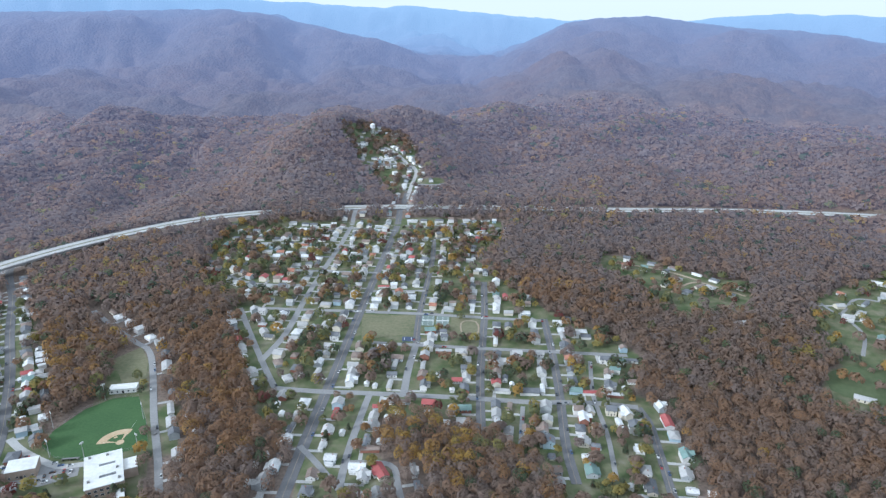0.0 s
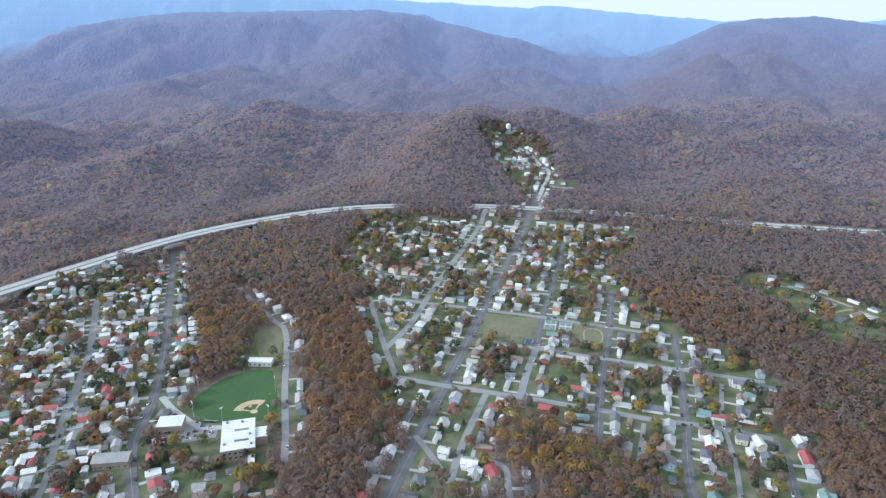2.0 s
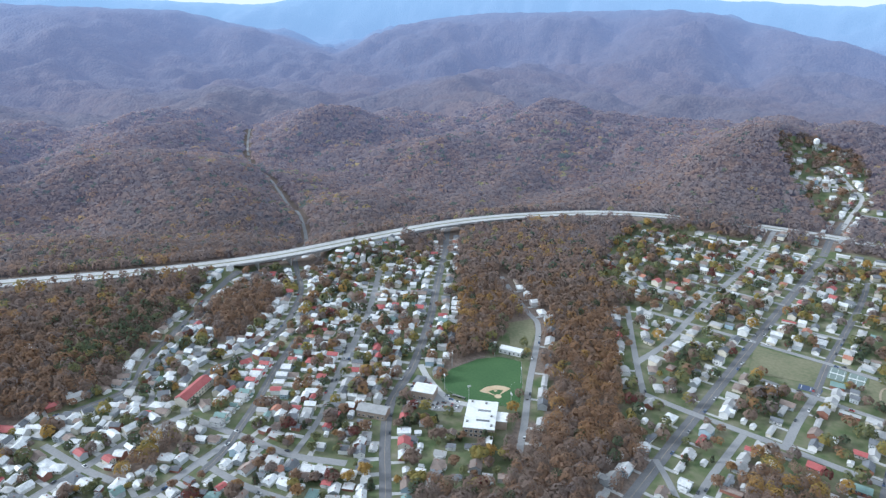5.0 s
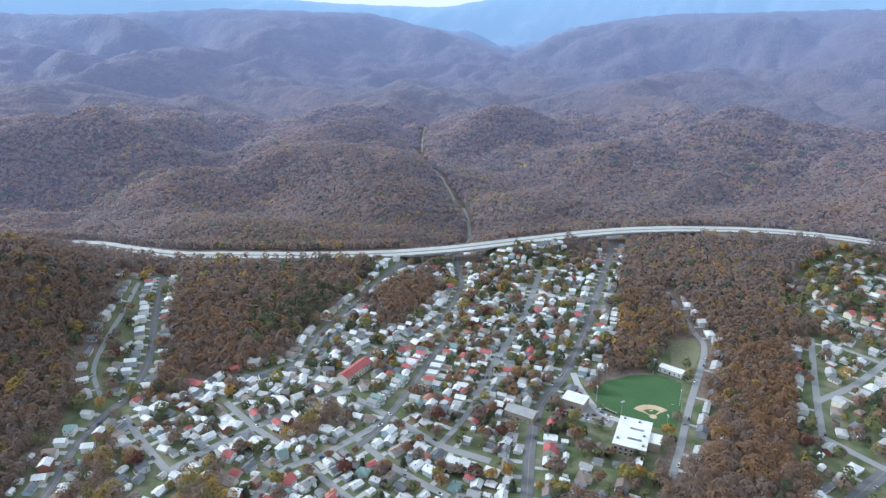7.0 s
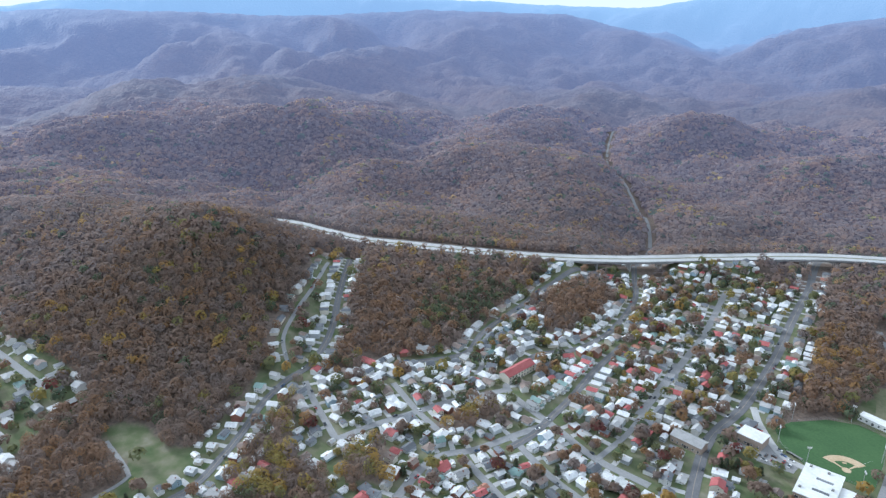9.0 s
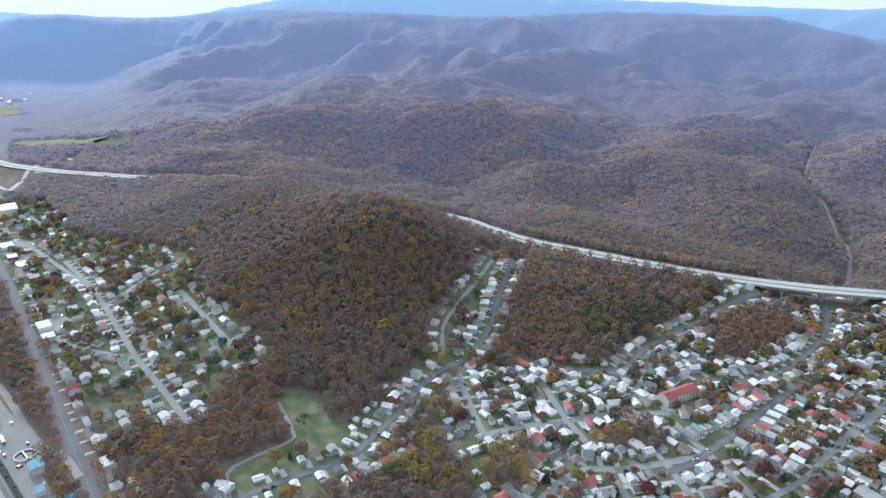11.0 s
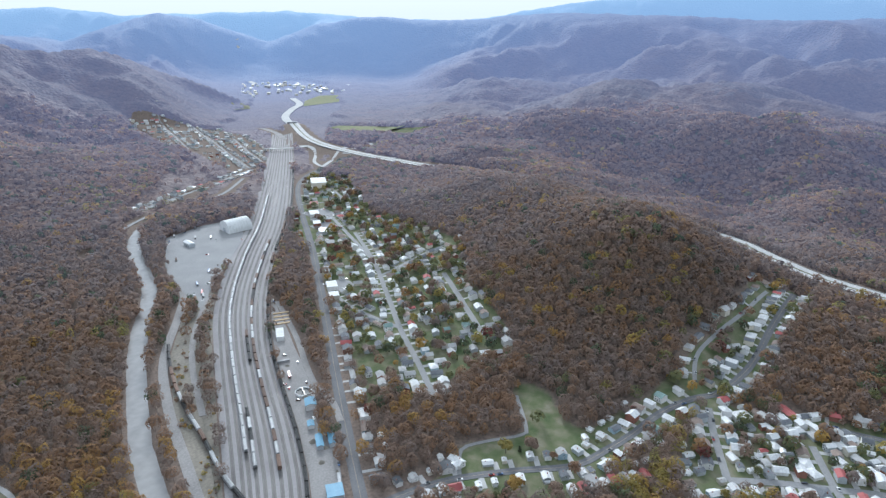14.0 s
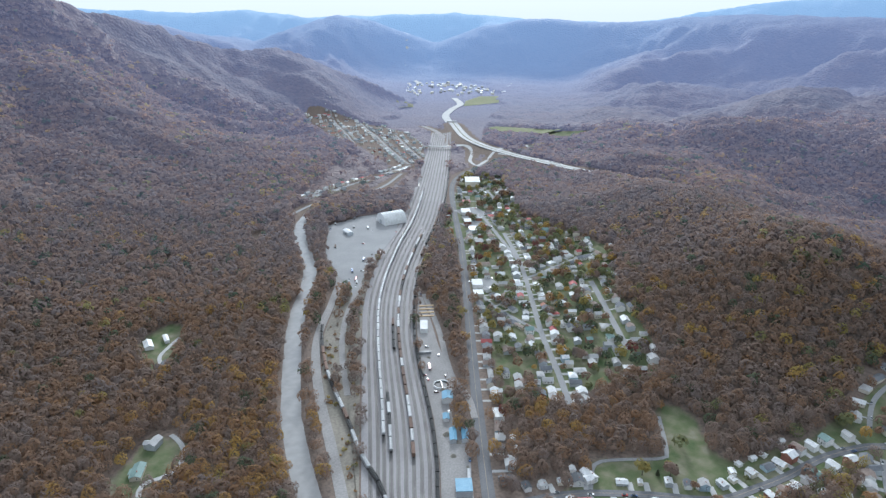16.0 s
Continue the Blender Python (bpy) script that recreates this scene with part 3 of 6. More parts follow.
# streets: name, line, width, surface, distance between houses on each side (0: none), how deep the front gardens are
STREETS = [
    ("main_a", [(-115, 300), (-111, 377), (-107, 452), (-101, 545), (-95, 646), (-87, 773), (-77, 926), (-71, 1024), (-69, 1123), (-65, 1180)], 10, "asphalt", 17, 17, 5),
    ("west_lane", [(-233, 691), (-201, 622), (-170, 558), (-150, 519)], 6, "old_asphalt", 26, 22, 6),
    ("third", [(-177, 569), (-166, 630), (-163, 718), (-157, 819), (-149, 922), (-144, 1051)], 7, "old_asphalt", 16, 16, 5),
    ("park_st", [(-32, 515), (-30, 558), (-25, 607)], 7, "old_asphalt", 17, 17, 5),
    ("park_st_n", [(-25, 607), (-24, 677), (-19, 749), (-12, 858), (-11, 942)], 7, "asphalt", 20, 20, 5),
    ("fifth", [(36, 457), (38, 515), (41, 565), (51, 680), (56, 780)], 8, "asphalt", 16, 16, 5),
    ("sixth", [(104, 397), (104, 442), (111, 517), (116, 590), (119, 675)], 8, "asphalt", 16, 16, 5),
    ("seventh", [(170, 350), (172, 385), (177, 430), (181, 475), (178, 499)], 7, "asphalt", 22, 20, 6),
    ("cross_one", [(-151, 521), (-112, 517), (-63, 515), (-8, 512), (38, 509), (83, 505), (139, 505), (178, 499)], 7, "old_asphalt", 20, 20, 5),
    ("cross_two", [(-87, 613), (-25, 608), (43, 603), (118, 598), (193, 593)], 6, "old_asphalt", 0, 18, 5),
    ("cross_three", [(-86, 686), (-22, 683), (46, 676), (117, 670)], 6, "old_asphalt", 18, 0, 5),
    ("cross_four", [(-214, 692), (-164, 689), (-91, 687)], 6, "old_asphalt", 18, 18, 5),
    ("cross_five", [(-321, 919), (-254, 917), (-186, 916), (-76, 906)], 6, "old_asphalt", 17, 17, 5),
    ("cross_six", [(-208, 811), (-159, 809), (-84, 806)], 6, "old_asphalt", 17, 17, 5),
    ("fourth", [(-72, 387), (-71, 431), (-67, 477), (-63, 514)], 6, "old_asphalt", 18, 18, 4),
    ("cross_seven", [(-74, 418), (-37, 416), (-29, 392), (-24, 370)], 5, "old_asphalt", 24, 24, 5),
    ("alley_one", [(-111, 437), (-93, 416), (-72, 387)], 5, "old_asphalt", 0, 0, 5),
    ("alley_two", [(135, 402), (141, 458), (142, 518), (152, 580)], 4, "old_asphalt", 22, 22, 5),
    ("alley_three", [(66, 434), (75, 498)], 4, "old_asphalt", 20, 20, 5),
    ("far_row_one", [(-250, 985), (-144, 990), (-72, 985)], 5, "old_asphalt", 17, 17, 4),
    ("far_row_two", [(-260, 860), (-150, 862), (-82, 858)], 5, "old_asphalt", 17, 17, 4),
    ("far_row_three", [(-11, 942), (30, 960), (80, 975), (92, 1010)], 6, "old_asphalt", 20, 20, 4),
    ("far_row_four", [(-60, 1010), (10, 1015), (80, 1020)], 6, "old_asphalt", 20, 20, 4),
    ("far_row_five", [(-84, 745), (-19, 749)], 5, "old_asphalt", 16, 16, 4),
    ("far_row_six", [(-163, 760), (-240, 765), (-290, 800)], 5, "old_asphalt", 18, 18, 4),
    ("far_row_seven", [(-80, 880), (-12, 858)], 5, "old_asphalt", 18, 18, 4),
    ("east_loop", [(465, 743), (474, 703), (519, 745), (560, 730)], 4, "old_asphalt", 34, 34, 8),
    ("east_lane", [(474, 703), (470, 650), (440, 600)], 4, "old_asphalt", 40, 0, 8),
    ("north_lane", [(285, 753), (334, 791), (368, 765), (382, 748)], 3.5, "dirt", 30, 30, 8),
    ("north_farm", [(240, 860), (300, 835), (340, 800)], 4, "dirt", 28, 28, 6),
    ("park_lane", [(-200, 380), (-216, 417), (-242, 472), (-289, 577), (-317, 605), (-361, 643), (-397, 677)], 6, "old_asphalt", 0, 22, 5),
    ("school_drive", [(-345, 440), (-323, 424), (-289, 408), (-269, 411)], 6, "concrete", 0, 0, 5),
    ("bridge_st", [(-210, 230), (-258, 287), (-293, 327), (-326, 373), (-350, 435), (-398, 525), (-457, 620), (-509, 708), (-549, 766), (-600, 850)], 9, "asphalt", 15, 16, 5),
    ("under_st", [(-740, 640), (-663, 563), (-583, 502), (-542, 456), (-508, 403), (-494, 354), (-500, 315), (-482, 282), (-465, 262)], 7, "asphalt", 15, 15, 4),
    ("hill_st", [(-549, 615), (-466, 499), (-436, 448), (-410, 404), (-375, 340)], 7, "old_asphalt", 13, 13, 4),
    ("mid_st", [(-482, 405), (-450, 347), (-420, 301), (-403, 271), (-387, 243), (-379, 216)], 7, "asphalt", 13, 13, 4),
    ("row_st", [(-465, 262), (-453, 254), (-413, 260), (-379, 266), (-340, 272), (-300, 290)], 7, "old_asphalt", 14, 14, 4),
    ("long_st", [(-340, 90), (-389, 152), (-388, 191), (-392, 230), (-395, 262)], 7, "old_asphalt", 13, 13, 4),
    ("low_st", [(-444, 92), (-451, 126), (-455, 167), (-458, 200), (-456, 233), (-455, 259)], 7, "old_asphalt", 13, 13, 4),
    ("bend_st", [(-537, 86), (-506, 87), (-467, 90), (-444, 92)], 6, "old_asphalt", 15, 15, 4),
    ("top_st", [(-506, 162), (-455, 167), (-423, 173)], 6, "old_asphalt", 14, 14, 4),
    ("ridge_st", [(-539, 174), (-533, 206), (-532, 249), (-566, 286), (-606, 352), (-654, 432), (-664, 504)], 7, "asphalt", 18, 18, 4),
    ("loop_st", [(-532, 249), (-508, 255), (-489, 240)], 5, "old_asphalt", 15, 15, 4),
    ("south_st", [(-389, 177), (-339, 183), (-300, 190)], 6, "old_asphalt", 13, 13, 4),
    ("south_two", [(-391, 225), (-340, 228), (-290, 240)], 6, "old_asphalt", 13, 13, 4),
    ("back_st", [(-430, 430), (-395, 375), (-360, 320), (-340, 272)], 5, "old_asphalt", 13, 13, 4),
    ("back_two", [(-520, 560), (-480, 560), (-440, 590)], 5, "old_asphalt", 14, 14, 4),
    ("gulch_st", [(-803, 203), (-702, 163), (-616, 130), (-563, 97), (-546, 73), (-517, 45), (-481, 22), (-457, 4), (-430, -20), (-412, -62), (-392, -102), (-373, -127), (-340, -159)], 7, "asphalt", 10, 11, 3),
    ("gulch_lane", [(-775, 167), (-705, 133), (-651, 100), (-611, 80), (-566, 76)], 4, "old_asphalt", 0, 18, 3),
    ("rail_road", [(-300, -133), (-342, -159), (-423, -208), (-522, -266), (-671, -352), (-840, -452), (-999, -552), (-1144, -636), (-1242, -669), (-1339, -670), (-1415, -662)], 10, "asphalt", 0, 16, 5),
    ("rail_two", [(-915, -413), (-804, -337), (-698, -276), (-614, -229), (-546, -185), (-490, -151)], 6, "old_asphalt", 15, 15, 4),
    ("rail_three", [(-761, -221), (-673, -171), (-607, -132)], 6, "old_asphalt", 22, 22, 4),
    ("rail_cross", [(-747, -308), (-828, -274), (-863, -243)], 5, "old_asphalt", 16, 16, 4),
    ("rail_four", [(-1000, -500), (-880, -400), (-804, -337)], 6, "old_asphalt", 17, 17, 4),
    ("rail_five", [(-690, -350), (-650, -300), (-614, -229)], 5, "old_asphalt", 16, 16, 4),
    ("rail_six", [(-1040, -575), (-1090, -520), (-1150, -560)], 5, "old_asphalt", 18, 18, 4),
    ("farm_lane", [(-396, -103), (-425, -109), (-440, -94), (-457, -66), (-469, -64), (-512, -80)], 3.4, "old_asphalt", 0, 0, 4),
    ("yard_drive", [(-435, -219), (-462, -240), (-480, -264), (-508, -288), (-569, -334), (-643, -398)], 6, "gravel", 0, 0, 5),
    ("yard_road", [(-240, -200), (-298, -257), (-342, -303), (-411, -375), (-483, -436), (-575, -488), (-637, -528), (-700, -599)], 9, "gravel", 0, 0, 5),
    ("wye_road", [(-409, -338), (-476, -397), (-544, -444), (-636, -490)], 6, "gravel", 0, 0, 5),
    ("west_farm", [(-219, -380), (-235, -396), (-254, -389), (-273, -396), (-284, -413), (-288, -430)], 4, "concrete", 0, 0, 5),
    ("west_drive", [(-356, -528), (-372, -552), (-392, -562), (-412, -570)], 4, "concrete", 0, 0, 5),
    ("valley_road", [(-1623, -930), (-1721, -1016), (-1794, -1112), (-1884, -1201), (-1992, -1258), (-2145, -1291), (-2322, -1318), (-2440, -1330)], 16, "gravel", 0, 0, 5),
    ("ramp_one", [(-1339, -678), (-1439, -689), (-1551, -694), (-1642, -693), (-1591, -652), (-1524, -650)], 9, "concrete", 0, 0, 5),
    ("ramp_two", [(-1536, -854), (-1513, -797), (-1466, -758), (-1384, -720), (-1345, -685)], 8, "concrete", 0, 0, 5),
    ("ramp_three", [(-1440, -672), (-1425, -600), (-1412, -489)], 7, "concrete", 0, 0, 5),
    ("mall_road", [(-1642, -693), (-1650, -600), (-1640, -500), (-1660, -400)], 8, "old_asphalt", 0, 0, 5),
    ("river_row", [(-905, -830), (-1002, -817), (-1100, -819), (-1190, -822), (-1262, -820)], 6, "old_asphalt", 15, 17, 4),
    ("west_bank_road", [(-690, -728), (-750, -760), (-831, -783), (-913, -787), (-999, -759), (-1077, -759), (-1190, -790)], 7, "old_asphalt", 0, 0, 4),
    ("far_town_one", [(-1280, -830), (-1400, -960), (-1560, -1130), (-1700, -1300)], 6, "old_asphalt", 17, 17, 4),
    ("far_town_two", [(-1330, -820), (-1460, -950), (-1600, -1080)], 6, "old_asphalt", 17, 17, 4),
    ("far_town_three", [(-1400, -1080), (-1520, -1220), (-1650, -1380)], 6, "old_asphalt", 19, 19, 4),
    ("north_hill", [(-65, 1150), (-59, 1209), (-52, 1262), (-73, 1290), (-96, 1321), (-121, 1344)], 7, "concrete", 15, 15, 4),
    ("north_hill_two", [(-60, 1215), (-20, 1215), (5, 1225)], 5, "old_asphalt", 14, 14, 4),
    ("north_hill_three", [(-73, 1290), (-110, 1275), (-150, 1275)], 5, "old_asphalt", 14, 14, 4),
    ("gorge_road", [(-740, 640), (-815, 721), (-897, 781), (-984, 825), (-1089, 871), (-1212, 926), (-1401, 1062), (-1559, 1207)], 6, "old_asphalt", 0, 0, 4),
]
LINES = {s[0]: rounded(s[1]) for s in STREETS}

# one raster of the land, 4 m a cell: what is cleared, and what is paved
CELL, HALF = 4.0, 2100.0
NCELL = int(2 * HALF / CELL)
gx, gy = np.meshgrid((np.arange(NCELL) + 0.5) * CELL - HALF, (np.arange(NCELL) + 0.5) * CELL - HALF, indexing="ij")
cleared = np.zeros((NCELL, NCELL), bool)
paved = np.zeros((NCELL, NCELL), bool)


def cells(x, y):
    return np.clip(((np.asarray(x) + HALF) / CELL).astype(int), 0, NCELL - 1), np.clip(((np.asarray(y) + HALF) / CELL).astype(int), 0, NCELL - 1)


def clear_ring(ring, value=True, layer=None):
    xs, ys = [q[0] for q in ring], [q[1] for q in ring]
    (i0, i1), (j0, j1) = cells([min(xs), max(xs)], [min(ys), max(ys)])
    win = (slice(i0, i1 + 1), slice(j0, j1 + 1))
    grid = cleared if layer is None else layer
    grid[win][inside(gx[win], gy[win], ring)] = value


def clear_disc(x, y, r, layer=None):
    (i0, i1), (j0, j1) = cells([x - r, x + r], [y - r, y + r])
    win = (slice(i0, i1 + 1), slice(j0, j1 + 1))
    grid = cleared if layer is None else layer
    grid[win] |= (gx[win] - x) ** 2 + (gy[win] - y) ** 2 < r * r


for ring in CLEARED:
    clear_ring(ring)
for ring in COPSES:
    clear_ring(ring, False)
lawn_grid = cleared.astype(float)
YL, YR = rounded(YARD_LEFT, 10), rounded(YARD_RIGHT, 10)
yard_ring = [tuple(q) for q in YL] + [tuple(q) for q in YR[::-1]]
clear_ring(FAR_TOWN)
rag = random.Random(3)
for x, y, r in ((-245, -410, 18), (-288, -432, 13), (-400, -585, 18), (-362, -545, 13), (-510, -70, 14)):
    for k in range(14):
        clear_disc(x + rag.gauss(0, 0.5) * r, y + rag.gauss(0, 0.5) * r, r * rag.uniform(0.18, 0.45))
clear_ring(SCRUB)
clear_ring([(-400, -322), (-416, -333), (-507, -399), (-609, -468), (-700, -512), (-690, -518), (-588, -486), (-494, -418), (-398, -344)], False)
for ring in (yard_ring, LOT, SERVICE):
    clear_ring(ring)
    clear_ring(ring, True, paved)
for s in STREETS:
    for x, y in LINES[s[0]]:
        clear_disc(x, y, s[2] / 2 + (3.5 if math.hypot(x, y) < 1150 else 12))
        clear_disc(x, y, s[2] / 2 + 1.5, paved)
for line, wide in ((HIGHWAY_EAST[4:8], 13), (HIGHWAY_EAST[1:5], 29), (HIGHWAY_EAST[:2], 20), (HIGHWAY_EAST[8:11], 30), (HIGHWAY_EAST[10:], 20), (HIGHWAY_WEST[:5], 24), (HIGHWAY_WEST[4:8], 17), (HIGHWAY_WEST[7:], 36), (HIGHWAY_VALLEY, 24), (RIVER, 11.5), (STREETS[-1][1], 10), (POWER, 4.5)):
    for x, y in rounded(line, 8):
        clear_disc(x, y, wide)
        clear_disc(x, y, wide - 4, paved)
for k in range(5):
    p = lawn_grid
    lawn_grid = (p + np.roll(p, 1, 0) + np.roll(p, -1, 0) + np.roll(p, 1, 1) + np.roll(p, -1, 1)) / 5


# ---- the ground, one sheet out to the mountains ----
def woods_tint(x, y):
    """The far woods' colour, in broad drifts of bare, brown and rust."""
    t = 0.10 + 0.44 * fbm(x / 210 + 7, y / 210, 3) + 0.28 * (fbm(x / 30, y / 30, 2) - 0.5)
    ever = 0.8 * smooth(0.66, 0.78, fbm(x / 330 - 5, y / 330 + 9, 3)) * (vnoise(x / 16, y / 16) > 0.45)
    return np.where(ever > 0.4, 0.10, np.clip(t, 0, 0.6))


def crowns(x, y, scale=9.5):
    """Rounded tree tops side by side, 0 to 1."""
    best = np.zeros(np.shape(x))
    ci, cj = np.floor(x / scale).astype(int), np.floor(y / scale).astype(int)
    for i in (-1, 0, 1):
        for j in (-1, 0, 1):
            a, b = ci + i, cj + j
            px, py = (a + 0.15 + 0.7 * _lat[a % 256, b % 256]) * scale, (b + 0.15 + 0.7 * _lat[(a + 91) % 256, (b + 37) % 256]) * scale
            h = 0.6 + 0.4 * _lat[(a + 13) % 256, (b + 171) % 256]
            best = np.maximum(best, h * np.clip(1 - ((x - px) ** 2 + (y - py) ** 2) / (scale * 0.95) ** 2, 0, 1) ** 0.5)
    return best


def polar_sheet(name, radii, azimuths, woods):
    r, a = np.meshgrid(radii, np.radians(azimuths), indexing="ij")
    x, y = -r * np.sin(a), r * np.cos(a)
    z = height(x, y)
    i, j = cells(x, y)
    inner = r < HALF - 12
    if woods:
        open_ = cleared[i, j] & inner
        scale = 9.5 if radii[0] < 1500 else 17.0
        top = (4 + 9.5 * crowns(x, y, scale) + 4 * (fbm(x / 60, y / 60, 2) - 0.5)) * (0.86 + 0.14 * smooth(1850, 2040, r))
        low = (to_line(x, y, VALE) < 150 + 60 * vnoise(x / 90, y / 90)) & (r > 1250)
        # the canopy slopes down to the ground along clearings
        edge = np.zeros(r.shape)
        for k in range(16):
            reach, turn = (10, 22)[k % 2], k * math.pi / 8
            i2, j2 = cells(x + reach * math.cos(turn), y + reach * math.sin(turn))
            edge += cleared[i2, j2] / 16
        top = top * np.clip(1 - 1.7 * edge * inner, 0.1, 1)
        z = z + np.where(open_, -1.5, np.where(low, 1.0 + 1.5 * vnoise(x / 40, y / 40), top)) - 25 * (r <= radii[0]) - 3 * (r >= radii[-1])
    nr, na = r.shape
    me = bpy.data.meshes.new(name)
    idx = np.arange(nr * na).reshape(nr, na)
    nxt = np.roll(idx, -1, 1)
    quads = np.stack([idx[:-1], idx[1:], nxt[1:], nxt[:-1]], -1).reshape(-1, 4)[:, ::-1]
    me.from_pydata(np.stack([x, y, z], -1).reshape(-1, 3), [], quads)
    me.polygons.foreach_set("use_smooth", np.ones(len(me.polygons), bool))
    lawn = np.where(inner, lawn_grid[i, j], 0).ravel()
    me.attributes.new("lawn", "FLOAT", "POINT").data.foreach_set("value", lawn.astype(np.float32))
    if woods:
        tint = np.where(low, 0.12 + 0.30 * vnoise(x / 120, y / 120), woods_tint(x, y))
        me.attributes.new("tint", "FLOAT", "POINT").data.foreach_set("value", tint.astype(np.float32).ravel())
    return new(name, me)


view = np.arange(-44, 162, 0.3)
rest = np.arange(162, 316, 4.0)
near = np.concatenate([[0.02, 60, 130, 200, 260, 310], np.arange(340, 900, 8.0), 900 * 1.0105 ** np.arange(0, 82)])
near = near[near < 2100]
ground = tagged(polar_sheet("ground", near, np.concatenate([view, rest]), False), "brown leaf-littered ground with worn green lawns round the houses", "ground", kind="structure")
ground.data.materials.append(M["ground"])
# hill canopy from 1100 m out, its haze painted in by emission
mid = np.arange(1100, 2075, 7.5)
woods = tagged(polar_sheet("hazy_hills", mid, np.concatenate([np.arange(-40, 158, 0.3), np.arange(158, 320, 4.0)]), True), "hazy brown autumn woods on rolling hills far off", "hills", kind="structure")
woods.data.materials.append(M["hill_canopy_haze"])
# farther hills and mountains, with the same painted haze
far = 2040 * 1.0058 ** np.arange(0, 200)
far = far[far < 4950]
hazy_hills = tagged(polar_sheet("hazy_hills", far, np.concatenate([np.arange(-44, 162, 0.24), rest]), True), "hazy blue wooded mountains along the horizon", "mountains", kind="structure")
hazy_hills.data.materials.append(M["far_leaves_haze"])


# ---- streets, river, highway ----
for k, (name, line, width, surf, *_rest) in enumerate(STREETS):
    kind_of = {"asphalt": "dark asphalt street between houses", "old_asphalt": "worn pale grey asphalt side street", "dirt": "bare earth lane between gardens",
               "concrete": "pale concrete road", "gravel": "grey gravel road beside the rail yard"}[surf]
    lift = 0.2 + 0.012 * (k % 12)
    road = thing("road", ribbon(LINES[name], width / 2, -width / 2, lift), surf, kind_of, "road", kind="structure")
    if surf == "asphalt":
        part("centre_line", ribbon(LINES[name], 0.14, -0.14, lift + 0.03, 0.02), "dirt", road, "faded yellow centre line")

river = thing("water", ribbon(rounded(RIVER, 8), 10, -10, 0, 0.4, z=-0.9), "water", "shallow grey river between wooded banks", "river", kind="structure")


def highway(line, z, piers):
    p = rounded(line, 8)
    root = thing("highway", ribbon(p, 13.5, -13.5, 0, 1.1, z=z - 0.35), "old_asphalt", "four-lane divided concrete highway crossing the valley", "highway", kind="structure")
    for off in (7.2, -7.2):
        part("carriageway", ribbon(p, off + 5.6, off - 5.6, 0, 0.3, z=z), "concrete", root, "pale concrete carriageway")
        part("lane_line", ribbon(p, off + 0.12, off - 0.12, 0, 0.02, z=z + 0.03), "white_line", root)
    part("median", ribbon(p, 1.4, -1.4, 0, 0.3, z=z + 0.02), "dry_turf", root, "grass median strip")
    for off in (13.2, -13.2):
        part("guard_rail", ribbon(p, off + 0.2, off - 0.2, 0, 0.45, z=z + 0.75), "steel", root, "galvanised guard rail")
    return root, p


hw, hp = highway(HIGHWAY_EAST, DECK, True)
for (sx, sy), half in SPANS:
    inside_span = np.hypot(hp[:, 0] - sx, hp[:, 1] - sy) < half + 8
    q = hp[inside_span]
    part("girder", ribbon(q, 11.5, -11.5, 0, 1.8, z=DECK - 1.4), "concrete", hw, "concrete bridge girders")
    n = sides_of(q)
    for i in range(2, len(q) - 1, 5):
        s = Shape()
        for off in (-9, -3, 3, 9):
            c = q[i] + n[i] * off
            s.tube((c[0], c[1], -2), (c[0], c[1], DECK - 4.2), 0.9, 0.9, 8)
        a, b = q[i] + n[i] * 11.5, q[i] - n[i] * 11.5
        t = np.array([n[i][1], -n[i][0]]) * 0.9
        s.prism([tuple(a - t), tuple(a + t), tuple(b + t), tuple(b - t)][::-1], DECK - 4.4, DECK - 3.1)
        part("pier", s, "concrete", hw, "concrete bridge pier with four round columns")
highway(HIGHWAY_WEST, DECK, False)
p = rounded(HIGHWAY_VALLEY, 10)
valley_hw = thing("highway", ribbon(p, 13, -13, 4.5, 1.5), "concrete", "highway running down the far valley", "highway", kind="structure")

# ---- rail yard ----
s = Shape()
fl = np.linspace(0, 1, 150)


def along(p, f):
    d = np.concatenate([[0], np.cumsum(np.hypot(*np.diff(p, axis=0).T))])
    return np.stack([np.interp(f * d[-1], d, p[:, 0]), np.interp(f * d[-1], d, p[:, 1])], 1)


A, B = along(YL, fl), along(YR, fl)
rows_ = [A * (1 - g) + B * g for g in np.linspace(0, 1, 9)]
tops = [height(q[:, 0], q[:, 1]) + 0.15 for q in rows_]
for c in range(8):
    for i in range(149):
        s.face([(*rows_[c + (j in (2, 3))][i + (j in (1, 2))], tops[c + (j in (2, 3))][i + (j in (1, 2))]) for j in range(4)])
yard = thing("rail_yard", s, "ballast", "grey ballast bed of the rail yard", "rail yard", kind="structure")
for ring, surf, label in ((SCRUB, "scrub", "scrubby tan ground between the tracks"), (LOT, "old_asphalt", "grey paved storage lot beside the river"), (SERVICE, "gravel", "pale gravel service yard of the railway")):
    s, z = sheet(ring, 0.1 if surf != "scrub" else 0.04)
    thing("pavement", s, surf, label, "yard", kind="structure")


def track(p, z=0.25):
    z = height(p[:, 0], p[:, 1]) + z
    root = thing("railway_track", ribbon(p, 1.5, -1.5, 0, 0.2, z=z), "ties", "railway track on dark sleepers and ballast", "track", "tracks of the yard")
    for off in (0.75, -0.75):
        part("rail", ribbon(p, off + 0.06, off - 0.06, 0, 0.16, z=z + 0.17), "steel", root, "worn steel rail")
    return root


